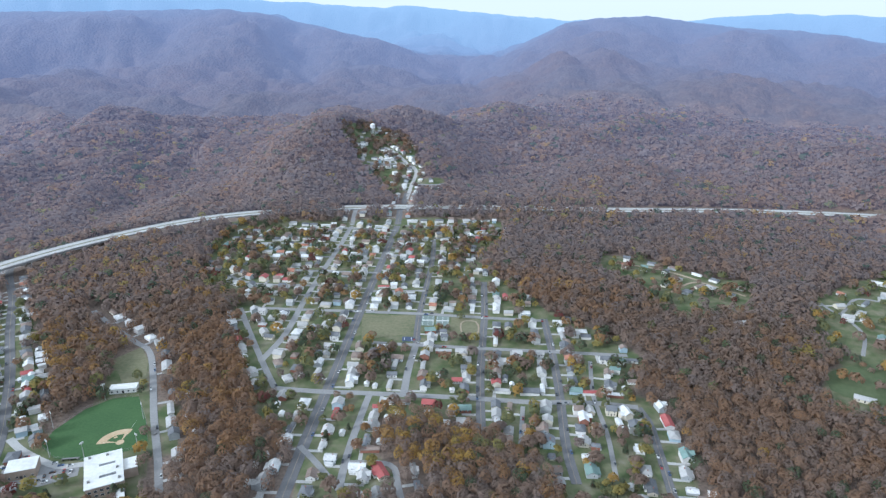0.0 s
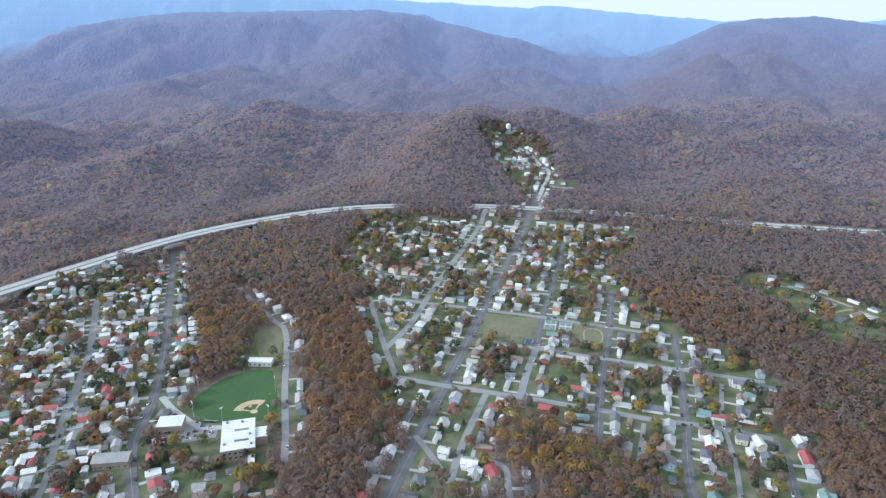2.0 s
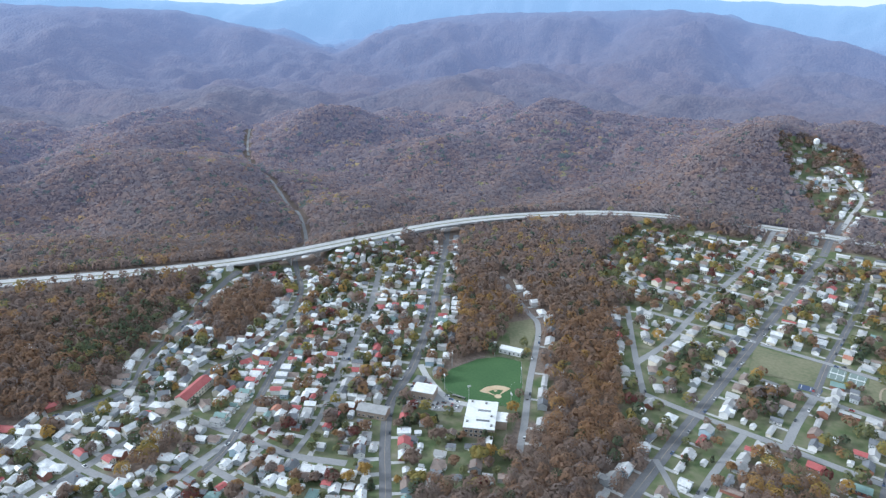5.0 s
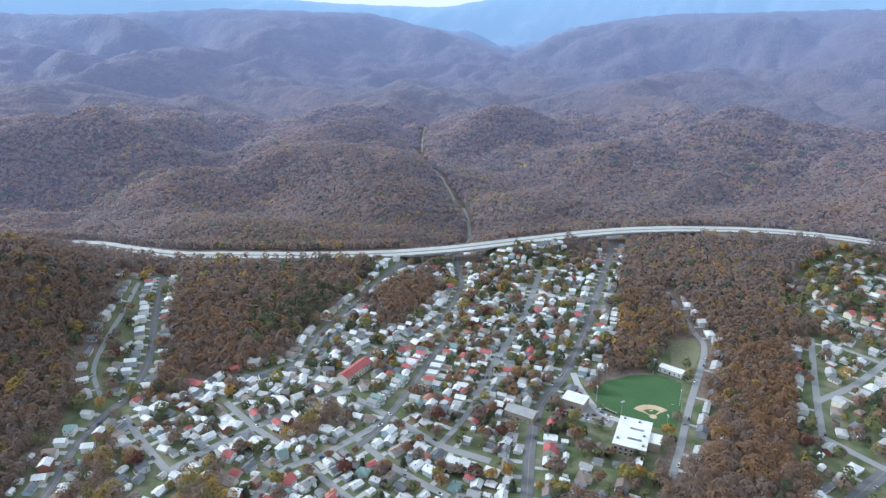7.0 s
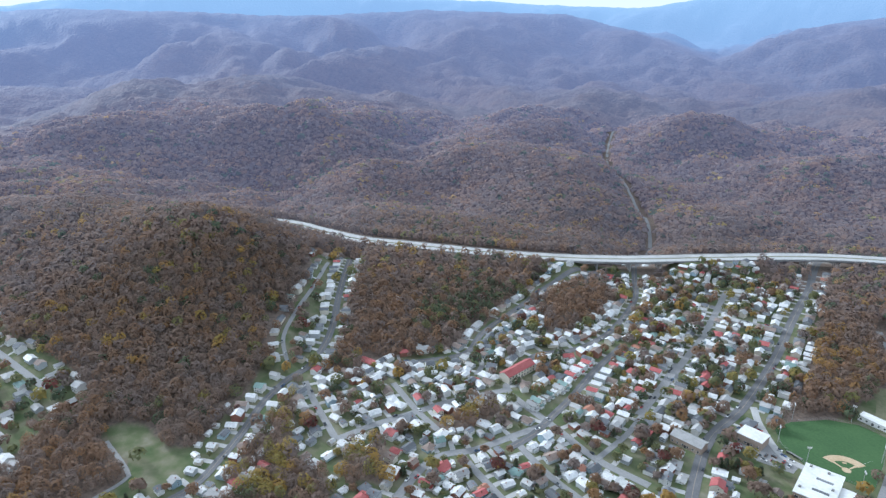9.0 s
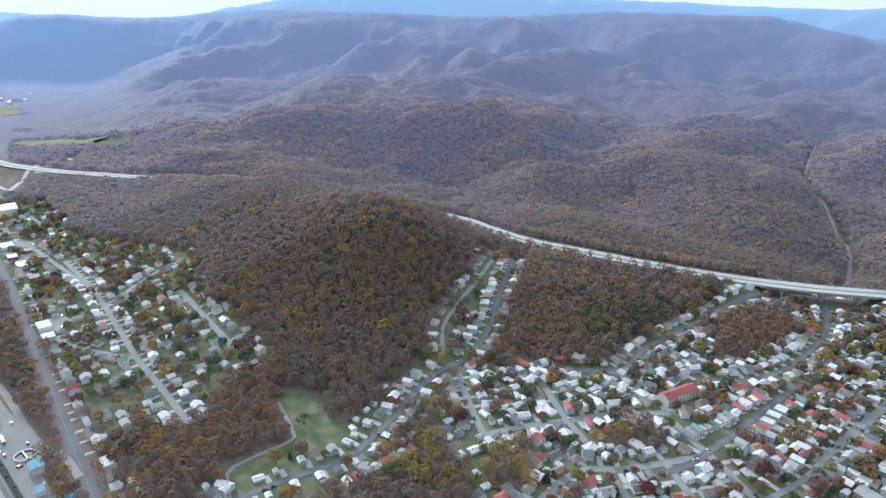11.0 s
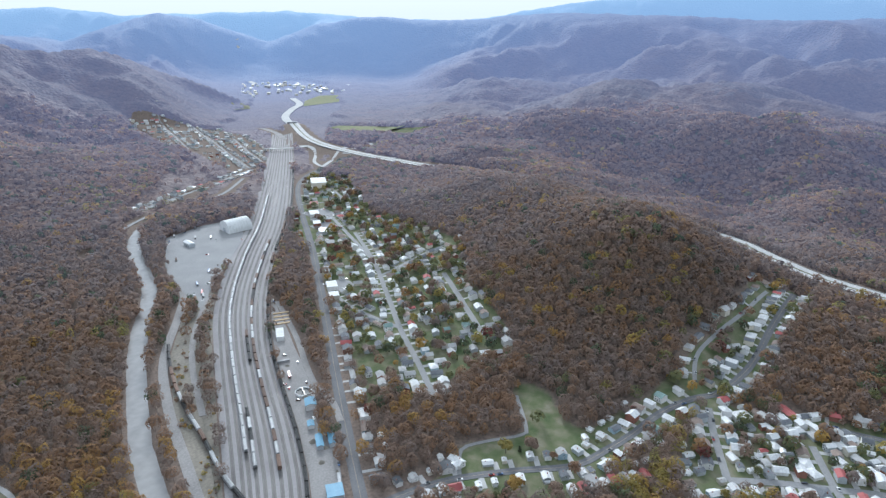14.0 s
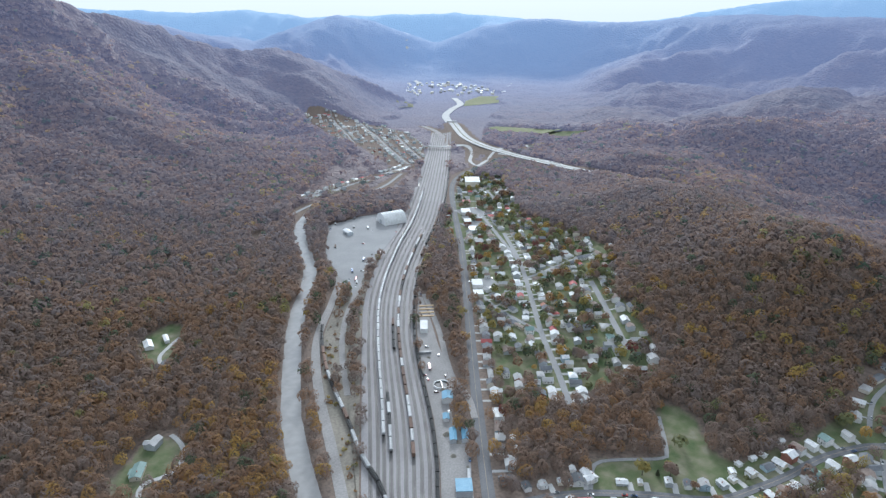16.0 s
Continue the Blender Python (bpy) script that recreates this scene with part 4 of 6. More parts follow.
TRACKS = {f: A * (1 - f) + B * f for f in (0.12, 0.22, 0.30, 0.39, 0.48, 0.58, 0.68, 0.78, 0.88, 0.97)}
for f, p in TRACKS.items():
    track(p)
RIVER_TRACK = rounded([(-240, -155), (-313, -230), (-343, -273), (-380, -317), (-411, -356), (-448, -397), (-507, -449), (-560, -480)], 8)
track(RIVER_TRACK, 0.3)


# ---- houses ----
rng = random.Random(11)


def window(w, h):
    return Shape().box(-w / 2, w / 2, -0.06, 0.06, 0, h, 1).box(-w / 2 + 0.12, w / 2 - 0.12, -0.09, 0.09, 0.12, h - 0.12, 0)


def hang(name, shape, mats, parent, m, label=""):
    ob = part(name, shape, mats, parent, label)
    ob.matrix_basis = m
    return ob


def gable_shell(w, d, h, rise):
    """Walls with two gables, the ridge along x; then the two slopes of the roof."""
    walls = Shape().along_x([(-d / 2, -1.5), (d / 2, -1.5), (d / 2, h), (0, h + rise), (-d / 2, h)], -w / 2, w / 2)
    roof, o, t = Shape(), 0.5, 0.22
    slope = rise / (d / 2)
    for sgn in (1, -1):
        e = d / 2 + o
        ring = [(0, h + rise + 0.05), (sgn * e, h - o * slope + 0.05), (sgn * e, h - o * slope + 0.05 + t), (0, h + rise + 0.05 + t)]
        roof.along_x(ring if sgn < 0 else ring[::-1], -w / 2 - o, w / 2 + o)
    return walls, roof


def hip_roof(w, d, h, rise, o=0.5):
    s = Shape()
    x, y, r = w / 2 + o, d / 2 + o, max(w - d, 0.6) / 2
    base = [(-x, -y, h), (x, -y, h), (x, y, h), (-x, y, h)]
    a, b = (-r, 0, h + rise), (r, 0, h + rise)
    s.face([base[0], base[1], b, a]).face([base[2], base[3], a, b]).face([base[1], base[2], b]).face([base[3], base[0], a]).face(base[::-1])
    return s


STYLES = {"cottage": (10.5, 8.5, 3.4, 2.6, "cottage"), "tall": (8.5, 9.5, 6.2, 2.8, "two-storey house"), "row": (6.4, 10.5, 6.0, 2.0, "narrow town house"),
          "bungalow": (11.5, 9.5, 3.2, 2.3, "hip-roofed bungalow"), "ell": (11.0, 7.5, 5.4, 2.6, "house with a wing"), "trailer": (15.0, 4.6, 2.9, 0.7, "mobile home"),
          "ranch": (16.0, 8.5, 3.1, 2.0, "ranch house")}
WALL_OF = {"wall_white": "white clapboard", "wall_cream": "cream clapboard", "wall_grey": "grey sided", "wall_blue": "pale blue", "wall_brick": "red brick"}
ROOF_OF = {"roof_grey": "grey shingle", "roof_dark": "dark shingle", "roof_brown": "brown shingle", "roof_red": "red metal", "roof_rust": "orange-red", "roof_green": "green metal",
           "roof_silver": "silver metal", "roof_blue": "blue metal"}


def house_parts(style, wall, roof, rich):
    """Name, shape, materials, pose and label of a dwelling's parts, the walls first; its front faces -y."""
    w, d, h, rise, label = STYLES[style]
    walls, top = gable_shell(w, d, h, rise)
    if style == "bungalow":
        walls, top = Shape().box(-w / 2, w / 2, -d / 2, d / 2, -1.5, h), hip_roof(w, d, h, rise)
    if style == "row":
        walls, top = gable_shell(d, w, h, rise)
        for s in (walls, top):
            s.v = [(-y, x, z) for x, y, z in s.v]
    if style == "ell":
        a, b = gable_shell(7.0, 5.0, h - 0.1, 1.7)
        for s, t in ((a, walls), (b, top)):
            k = len(t.v)
            t.v += [(y + 2.2, -x - 3.4, z) for x, y, z in s.v]
            t.f += [tuple(i + k for i in f) for f in s.f]
            t.s += s.s
    out = [("house", walls, (wall,), None, f"{WALL_OF[wall]} {label} with a {ROOF_OF[roof]} roof"), ("roof", top, (roof,), None, f"{ROOF_OF[roof]} roof")]
    front = -d / 2
    wx = w / 2 if style != "row" else 3.2
    if rich:
        s = Shape().box(-0.35, 0.35, -0.3, 0.3, h * 0.6, h + rise + 0.9).box(-0.45, 0.45, -0.4, 0.4, h + rise + 0.9, h + rise + 1.05)
        out.append(("chimney", s, ("wall_brick",), pose(w * 0.22, 0.7, 0), "brick chimney"))
        pw = w * 0.7 if style in ("tall", "row", "cottage") else w * 0.4
        s = Shape().box(-pw / 2, pw / 2, -2.2, 0, -1.0, 0.4)
        for x in (-pw / 2 + 0.15, 0, pw / 2 - 0.15):
            s.box(x - 0.1, x + 0.1, -2.1, -1.9, 0.4, 2.7)
        s.along_x([(-2.5, 2.6), (0, 3.1), (0, 3.25), (-2.5, 2.75)][::-1], -pw / 2 - 0.3, pw / 2 + 0.3, 1)
        out.append(("porch", s, ("trim_white", roof), pose(0 if style != "ell" else -2.6, front, 0), "front porch on white posts"))
    for z in (1.1, 4.0) if h > 5 else (1.1,):
        for x in (-wx * 0.55, wx * 0.55):
            out.append(("window", window(1.1, 1.6), ("glass", "trim_white"), pose(x, front, z), ""))
        if rich:
            out.append(("window", window(1.1, 1.6), ("glass", "trim_white"), pose(wx, 1.2, z, 0, 0, 90), ""))
            out.append(("window", window(1.1, 1.6), ("glass", "trim_white"), pose(-wx, -1.2, z, 0, 0, 90), ""))
    out.append(("door", Shape().box(-0.5, 0.5, -0.08, 0.08, 0.3, 2.5), ("paint_dark",), pose(0 if style != "ell" else -3.0, front, 0), ""))
    return out


def house(style, wall, roof, rich):
    """A dwelling: the walls are the thing, with roof, porch, door, windows and chimney on them."""
    body = None
    for name, shape, mats, m, label in house_parts(style, wall, roof, rich):
        if body is None:
            body = thing(name, shape, mats, label, "house", "houses of the town")
        else:
            ob = part(name, shape, mats, body, label)
            if m:
                ob.matrix_basis = m
    return body


def joined(name, items, label, category):
    """Many things too far to tell apart, with all their faces, in one mesh."""
    slots, out = {}, Shape()
    for shapes, m in items:
        for shape, mats, pm in shapes:
            v = np.array(shape.v)
            q = np.array(m @ pm) if pm else np.array(m)
            v = v @ q[:3, :3].T + q[:3, 3]
            k = len(out.v)
            out.v += v.tolist()
            out.f += [tuple(i + k for i in f) for f in shape.f]
            out.s += [slots.setdefault(mats[i], len(slots)) for i in shape.s]
    return thing(name, out, tuple(slots), label, category, kind="stuff")


def shed():
    walls, top = gable_shell(5.0, 4.0, 2.3, 1.1)
    body = thing("shed", walls, "wall_white", "small white garden shed with a metal roof", "shed", "garden sheds")
    part("roof", top, "roof_silver", body)
    part("door", Shape().box(-0.7, 0.7, -2.08, -1.95, 0.1, 2.0), "wall_grey", body)
    return body


def car(paint, name):
    s = Shape().along_y([(-2.25, 0.35), (2.25, 0.35), (2.2, 0.85), (1.1, 0.98), (-2.0, 1.0), (-2.25, 0.8)][::-1], -0.88, 0.88)
    body = thing("car", s, paint, f"{name} car parked along the street", "car", "parked cars")
    part("cabin", Shape().along_y([(0.95, 0.95), (0.35, 1.45), (-1.3, 1.48), (-1.85, 0.98)], -0.76, 0.76), "glass", body, "car cabin with dark windows")
    for x in (1.35, -1.35):
        for y in (0.8, -0.8):
            part("wheel", Shape().tube((x, y - 0.1, 0.32), (x, y + 0.1, 0.32), 0.32, 0.32, 8), "rubber", body)
    return body


STOCK = {}


def put(key, make, m):
    """The first of a kind is built, every further one is a copy."""
    if key not in STOCK:
        STOCK[key] = make()
        STOCK[key].matrix_basis = m
        return STOCK[key]
    return copy_thing(STOCK[key], m)


taken_grid = {}


def free_at(x, y, r):
    for i in range(-2, 3):
        for j in range(-2, 3):
            for (u, v, q) in taken_grid.get((int(x // 16) + i, int(y // 16) + j), ()):
                if (u - x) ** 2 + (v - y) ** 2 < (r + q) ** 2:
                    return False
    return True


def take(x, y, r):
    taken_grid.setdefault((int(x // 16), int(y // 16)), []).append((x, y, r))
    clear_disc(x, y, r + 2)


def off_road(x, y, r):
    i, j = cells([x - r, x + r, x, x, x], [y, y, y - r, y + r, y])
    return not paved[i, j].any()


ROOFS = ["roof_silver"] * 7 + ["roof_grey"] * 14 + ["roof_dark"] * 12 + ["roof_brown"] * 6 + ["roof_red"] * 2 + ["roof_rust", "roof_green", "roof_green"]
LOWER_ROOFS = ROOFS + ["roof_silver"] * 26 + ["roof_red"] * 3
WALLS = ["wall_white"] * 6 + ["wall_cream"] * 3 + ["wall_grey"] * 3 + ["wall_blue", "wall_brick", "wall_brick"]
FAR_STYLES = ["cottage", "tall", "bungalow"]
SIZE = {"cottage": 6.0, "tall": 5.6, "row": 4.3, "bungalow": 6.6, "ell": 7.0, "trailer": 7.0, "ranch": 8.0}


PLACED = []


def place_house(x, y, heading, style, wall, roof, rich, size=1.0):
    m = pose(x, y, z_at(x, y) + 0.5, 0, 0, heading) @ Matrix.Diagonal((size * 1.08, size * 0.98, size * 0.86, 1))
    take(x, y, SIZE[style] * size)
    PLACED.append((math.hypot(x, y), style, wall, roof, m))


# ---- landmarks that claim their ground before the houses along the streets ----
LANDMARKS = [(-246, 400, 26), (-309, 401, 14), (-286, 513, 14), (-274, 460, 45), (-473, 275, 16), (-420, 270, 12), (-430, 292, 14), (-326, 352, 14), (-1176, -606, 28), (-985, -520, 16), (-935, -490, 12), (-900, -462, 13), (-1040, -548, 13), (-850, -425, 11), (-700, -352, 13), (-672, -336, 10), (-995, -515, 22), (-930, -470, 22), (-712, -346, 15),
             (-450, -210, 10), (-58, 652, 34), (-5, 665, 22), (-30, 621, 12), (36, 651, 18), (-300, 570, 22), (-500, -60, 22)]
for x, y, r in LANDMARKS:
    take(x, y, r)

LONE = [
    (-242, -410, 40, "ranch", "wall_cream", "roof_green"),
    (-271, -428, 20, "ell", "wall_grey", "roof_grey"),
    (-380, -580, 60, "ranch", "wall_white", "roof_silver"),
    (-358, -527, 30, "ell", "wall_white", "roof_dark"),
    (-400, -577, 60, "trailer", "wall_white", "roof_silver"),
    (-518, -71, 20, "ell", "wall_cream", "roof_brown"),
    (-407, -108, 60, "ell", "wall_white", "roof_silver"),
    (339, 664, 10, "ell", "wall_white", "roof_grey"),
    (531, 825, -20, "ranch", "wall_cream", "roof_brown"),
    (576, 792, -30, "ranch", "wall_white", "roof_silver"),
    (390, 515, -30, "ranch", "wall_cream", "roof_grey"),
    (473, 685, -20, "ell", "wall_white", "roof_grey"),
    (419, 676, -20, "ranch", "wall_grey", "roof_grey"),
    (364, 756, -10, "ranch", "wall_white", "roof_grey"),
    (275, 826, -10, "ranch", "wall_white", "roof_silver"),
    (-726, 986, 0, "tall", "wall_white", "roof_silver"),
    (-1644, -227, 0, "ranch", "wall_white", "roof_silver"),
    (-745, 851, 0, "cottage", "wall_white", "roof_grey"),
    (-547, 151, 30, "ranch", "wall_cream", "roof_red"),
    (-673, 224, 30, "cottage", "wall_white", "roof_silver"),
    (-93, 382, 40, "bungalow", "wall_cream", "roof_red"),
    (-117, 466, 80, "cottage", "wall_cream", "roof_rust"),
    (-119, 498, 10, "ell", "wall_cream", "roof_rust"),
    (159, 431, -10, "cottage", "wall_white", "roof_red"),
    (185, 396, 70, "ranch", "wall_grey", "roof_grey"),
    (-61, 409, 0, "ell", "wall_white", "roof_silver"),
    (-15, 388, 80, "ranch", "wall_white", "roof_grey"),
]
drives = Shape()
for name, line, width, surf, left, right, garden in STREETS:
    p = LINES[name]
    n = sides_of(p)
    d = np.concatenate([[0], np.cumsum(np.hypot(*np.diff(p, axis=0).T))])
    for sgn, gap in ((1, left), (-1, right)):
        if not gap:
            continue
        s = gap * 0.6
        while s < d[-1] - 4:
            i = min(np.searchsorted(d, s), len(p) - 1)
            r0 = math.hypot(*p[i])
            rich = 330 < r0 < 640
            row = gap < 14
            style = rng.choice(["row", "row", "row", "tall", "cottage"] if row else ["cottage", "tall", "bungalow", "ell", "cottage", "ranch" if gap > 17 else "tall", "trailer" if gap > 15 else "tall"])
            if not rich and style not in ("row", "trailer"):
                style = rng.choice(FAR_STYLES)
            wall = rng.choice(WALLS)
            roof = rng.choice(LOWER_ROOFS if gap < 16 else ROOFS)
            if not rich:
                wall = rng.choice(["wall_white", "wall_white", "wall_cream", "wall_grey"])
            depth = {"row": 5.2, "tall": 5, "ell": 7.5}.get(style, 4.8)
            off = width / 2 + garden + depth + rng.uniform(-0.6, 1.6)
            x, y = p[i] + n[i] * sgn * off
            if math.hypot(x, y) > 335 and free_at(x, y, SIZE[style] * 0.82) and off_road(x, y, 4.5):
                heading = math.degrees(math.atan2(n[i][1], n[i][0])) - 90 + (180 if sgn < 0 else 0)
                heading += rng.uniform(-4, 4) + (90 if style in ("cottage", "tall") and rng.random() < 0.35 else 0)
                place_house(x, y, heading + 180 if sgn > 0 else heading + 180, style, wall, roof, rich, rng.uniform(0.82, 1.04) * (0.95 if gap < 16 else 1))
                if surf != "dirt" and rng.random() < (0.95 if gap < 16 else 0.6):
                    e = np.array([-n[i][1], n[i][0]]) * (SIZE[style] * 0.9 + 0.5)
                    a, b = p[i] + n[i] * sgn * (width / 2 + 0.2) + e, p[i] + n[i] * sgn * (off + 2) + e
                    t = e / np.hypot(*e) * (2.2 if gap < 16 else 1.6)
                    za, zb = z_at(*a) + 0.12, z_at(*b) + 0.12
                    q = [(*(a - t), za), (*(a + t), za), (*(b + t), zb), (*(b - t), zb)]
                    drives.face(q if sgn > 0 else q[::-1])
                if rich and rng.random() < 0.35:
                    u, v = p[i] + n[i] * sgn * (off + 13) + np.array([rng.uniform(-3, 3), rng.uniform(-3, 3)])
                    if math.hypot(u, v) < 560 and free_at(u, v, 3) and off_road(u, v, 3):
                        put("shed", shed, pose(u, v, z_at(u, v) + 0.15, 0, 0, heading))
                        take(u, v, 3)
            s += gap * rng.uniform(0.85, 1.25)

# houses behind the street fronts
for ring, count in ((TOWN_PLATEAU, 120), (LOWER_TOWN, 560), (RAIL_TOWN, 170), (GULCH, 24), (FAR_TOWN, 150), (SCHOOL_YARD, 12), (NORTH_HILL, 32)):
    xs, ys = [q[0] for q in ring], [q[1] for q in ring]
    made = 0
    for _ in range(count * 22):
        if made >= count:
            break
        x, y = rng.uniform(min(xs), max(xs)), rng.uniform(min(ys), max(ys))
        style = rng.choice(["cottage", "tall", "row", "bungalow"])
        if math.hypot(x, y) < 345 or not in_ring(x, y, ring) or not free_at(x, y, SIZE[style] * (0.68 if ring is LOWER_TOWN else 0.85)) or not off_road(x, y, 5 if ring is LOWER_TOWN else 6):
            continue
        if any(in_ring(x, y, c) for c in COPSES):
            continue
        base = -4 if ring is TOWN_PLATEAU else 32 if ring is RAIL_TOWN else 28
        place_house(x, y, base + rng.choice([0, 90, 180, 270]) + rng.uniform(-6, 6), style, rng.choice(WALLS), rng.choice(ROOFS if ring is not LOWER_TOWN else LOWER_ROOFS), False, rng.uniform(0.66, 1.0) * (0.92 if ring is LOWER_TOWN else 1))
        made += 1

# houses standing alone in clearings
for x, y, heading, style, wall, roof in LONE:
    if free_at(x, y, 3):
        place_house(x, y, heading, style, wall, roof, True, 1.0)

PLACED.sort(key=lambda q: q[0])
for dist, style, wall, roof, m in PLACED[:290]:
    put((style, wall, roof), lambda: house(style, wall, roof, True), m)
kinds = {}
far_items = []
for dist, style, wall, roof, m in PLACED[290:]:
    key = (style, wall, roof)
    if key not in kinds:
        kinds[key] = [(sh, mats, pm) for _n, sh, mats, pm, _l in house_parts(style, wall, roof, False)]
    far_items.append((kinds[key], m))
joined("far_houses", far_items, "small white and grey houses with mixed roofs, farther off in the town", "houses")
thing("driveways", drives, "concrete", "pale concrete driveways beside the houses", "driveways", kind="stuff")

# cars at the kerb
cars = 0
for name, line, width, surf, left, right, garden in STREETS:
    if not (left or right) or surf == "dirt":
        continue
    p, n = LINES[name], sides_of(LINES[name])
    for i in range(1, len(p) - 1):
        if 330 < math.hypot(*p[i]) < 760 and rng.random() < 0.16 and cars < 150:
            sgn = rng.choice([1, -1])
            c = p[i] + n[i] * sgn * (width / 2 - 1.1)
            t = math.degrees(math.atan2(-n[i][0], n[i][1])) + 180 * (sgn > 0)
            key = rng.choice(["paint_white", "paint_white", "paint_dark", "paint_dark", "paint_red", "paint_blue", "hopper_grey"])
            put(("car", key), lambda: car(key, {"paint_white": "white", "paint_dark": "black", "paint_red": "red", "paint_blue": "blue", "hopper_grey": "grey"}[key]),
                pose(c[0], c[1], z_at(*c) + 0.36, 0, 0, t))
            cars += 1


# ---- landmarks of the town ----
def plain_house(name, w, d, h, rise, wall, roof, label, category, x, y, heading, windows=(4, 2), z=None):
    """A larger building: walls, roof, rows of windows and a door."""
    walls, top = gable_shell(w, d, h, rise) if rise else (Shape().box(-w / 2, w / 2, -d / 2, d / 2, -1.5, h), Shape().box(-w / 2 - 0.2, w / 2 + 0.2, -d / 2 - 0.2, d / 2 + 0.2, h, h + 0.45))
    body = thing(name, walls, wall, label, category)
    part("roof", top, roof, body)
    n, rows = windows
    for r in range(rows):
        for i in range(n):
            for sgn in (-1, 1):
                hang("window", window(1.6, 1.7), ("glass", "trim_white"), body, pose(-w / 2 + w * (i + 0.5) / n, sgn * d / 2, 1.0 + r * 3.2))
    hang("door", Shape().box(-0.9, 0.9, -0.1, 0.1, 0, 2.4), "paint_dark", body, pose(0, -d / 2, 0.1))
    body.matrix_basis = pose(x, y, (z_at(x, y) if z is None else z) + 0.4, 0, 0, heading)
    return body


# the school, its brick walls under a white flat roof with two light wells
def school():
    s = Shape().box(-12.5, 12.5, -19.5, 19.5, -1.5, 9)
    body = thing("school", s, "wall_tan", "tan brick school with a white flat roof and light wells", "school")
    top = Shape()
    for x0, x1, y0, y1 in ((-13, 13, 7, 20), (-13, -3, -20, 7), (8, 13, -20, 7), (-3, 8, -7, 4), (-3, 8, -20, -10)):
        top.box(x0, x1, y0, y1, 9.0, 9.6)
    part("roof", top, "membrane", body, "white membrane roof")
    for y in (5.5, -8.5):
        part("light_well", Shape().box(-3, 8, y - 1.5, y + 1.5, 8.9, 9.06), "roof_dark", body, "dark light well sunk in the roof")
    wing = part("wing", Shape().box(12.6, 22, -5, 8, -1.5, 7.5), "wall_tan", body, "brick side wing")
    part("wing_roof", Shape().box(12.7, 22.3, -5.3, 8.3, 7.5, 8.0), "membrane", wing, "white flat roof")
    annex = part("annex", Shape().box(4, 12, -34, -19.6, -1.5, 5), "wall_tan", body, "low brick annex")
    part("annex_roof", Shape().box(3.8, 12.2, -34.2, -19.7, 5, 5.4), "membrane", annex, "white flat roof")
    for z in (1.2, 5.0):
        for i in range(6):
            hang("window", window(2.4, 2.0), ("glass", "trim_white"), body, pose(-10 + 4 * i, -19.5, z))
            hang("window", window(2.4, 2.0), ("glass", "trim_white"), body, pose(-12.5, -16 + 6.2 * i, z, 0, 0, 90))
    for x, y in ((-9, 17), (3, 16), (9, -2), (-10, -12), (10, -15)):
        part("roof_vent", Shape().box(x - 0.9, x + 0.9, y - 0.9, y + 0.9, 9.6, 10.7), "steel", body)
    body.matrix_basis = pose(-245, 394, 0.3, 0, 0, 27)


school()
plain_house("gymnasium", 20, 15, 7, 0, "wall_tan", "membrane", "tan brick gymnasium with a white flat roof", "building", -309, 400, 20, (4, 1))
plain_house("garage_building", 23, 9, 4, 0, "wall_white", "membrane", "long low white-roofed bus garage", "building", -286, 513, 12, (5, 1))
plain_house("apartment_block", 37, 12, 7, 3, "wall_cream", "roof_red", "apartment block with a faded red roof and cream walls", "building", -474, 276, 110, (9, 2))
plain_house("hall", 26, 12, 6, 2.2, "wall_tan", "roof_grey", "tan brick hall with a grey roof", "building", -326, 350, 20, (6, 1))
plain_house("factory", 46, 30, 11, 0, "wall_cream", "membrane", "pale flat-roofed factory beside the road", "building", -1176, -606, 30, (8, 2))
for x, y, w, d, wall, roof in ((-985, -520, 26, 16, "wall_white", "membrane"), (-935, -490, 18, 12, "wall_brick", "membrane"), (-900, -462, 22, 12, "wall_grey", "roof_silver"), (-1040, -548, 20, 14, "wall_cream", "roof_red"),
                              (-850, -425, 16, 12, "wall_brick", "roof_grey"), (-700, -352, 20, 13, "wall_white", "membrane"), (-672, -336, 14, 12, "wall_cream", "membrane")):
    plain_house("shop", w, d, 4.8, 0, wall, roof, "flat-roofed roadside shop with a pale roof", "shop", x, y, 32, (4, 1))
for ring in ([(-1030, -525), (-1000, -480), (-960, -500), (-990, -548)], [(-960, -480), (-930, -440), (-900, -455), (-925, -500)], [(-735, -350), (-715, -325), (-690, -338), (-708, -368)]):
    s, z1 = sheet(ring, 0.12)
    thing("pavement", s, "old_asphalt", "grey asphalt car park beside the shops", "car park", kind="structure")
plain_house("workshop", 14, 9, 4, 0, "wall_white", "membrane", "white flat-roofed workshop beside the road", "building", -447, -202, 32, (3, 1))


def terrace(a, b, n, roofs, walls, label):
    """A row of attached narrow houses from a to b, one thing to each house."""
    heading = math.degrees(math.atan2(b[1] - a[1], b[0] - a[0]))
    for i in range(n):
        f = (i + 0.5) / n
        x, y = a[0] + (b[0] - a[0]) * f, a[1] + (b[1] - a[1]) * f
        wide = math.hypot(b[0] - a[0], b[1] - a[1]) / n
        take(x, y, 5)
        m = pose(x, y, z_at(x, y) + 0.4, 0, 0, heading) @ Matrix.Scale(wide / 6.9, 4)
        st, wl, rf = "row", walls[i % len(walls)], roofs[i % len(roofs)]
        put((st, wl, rf), lambda: house(st, wl, rf, True), m)


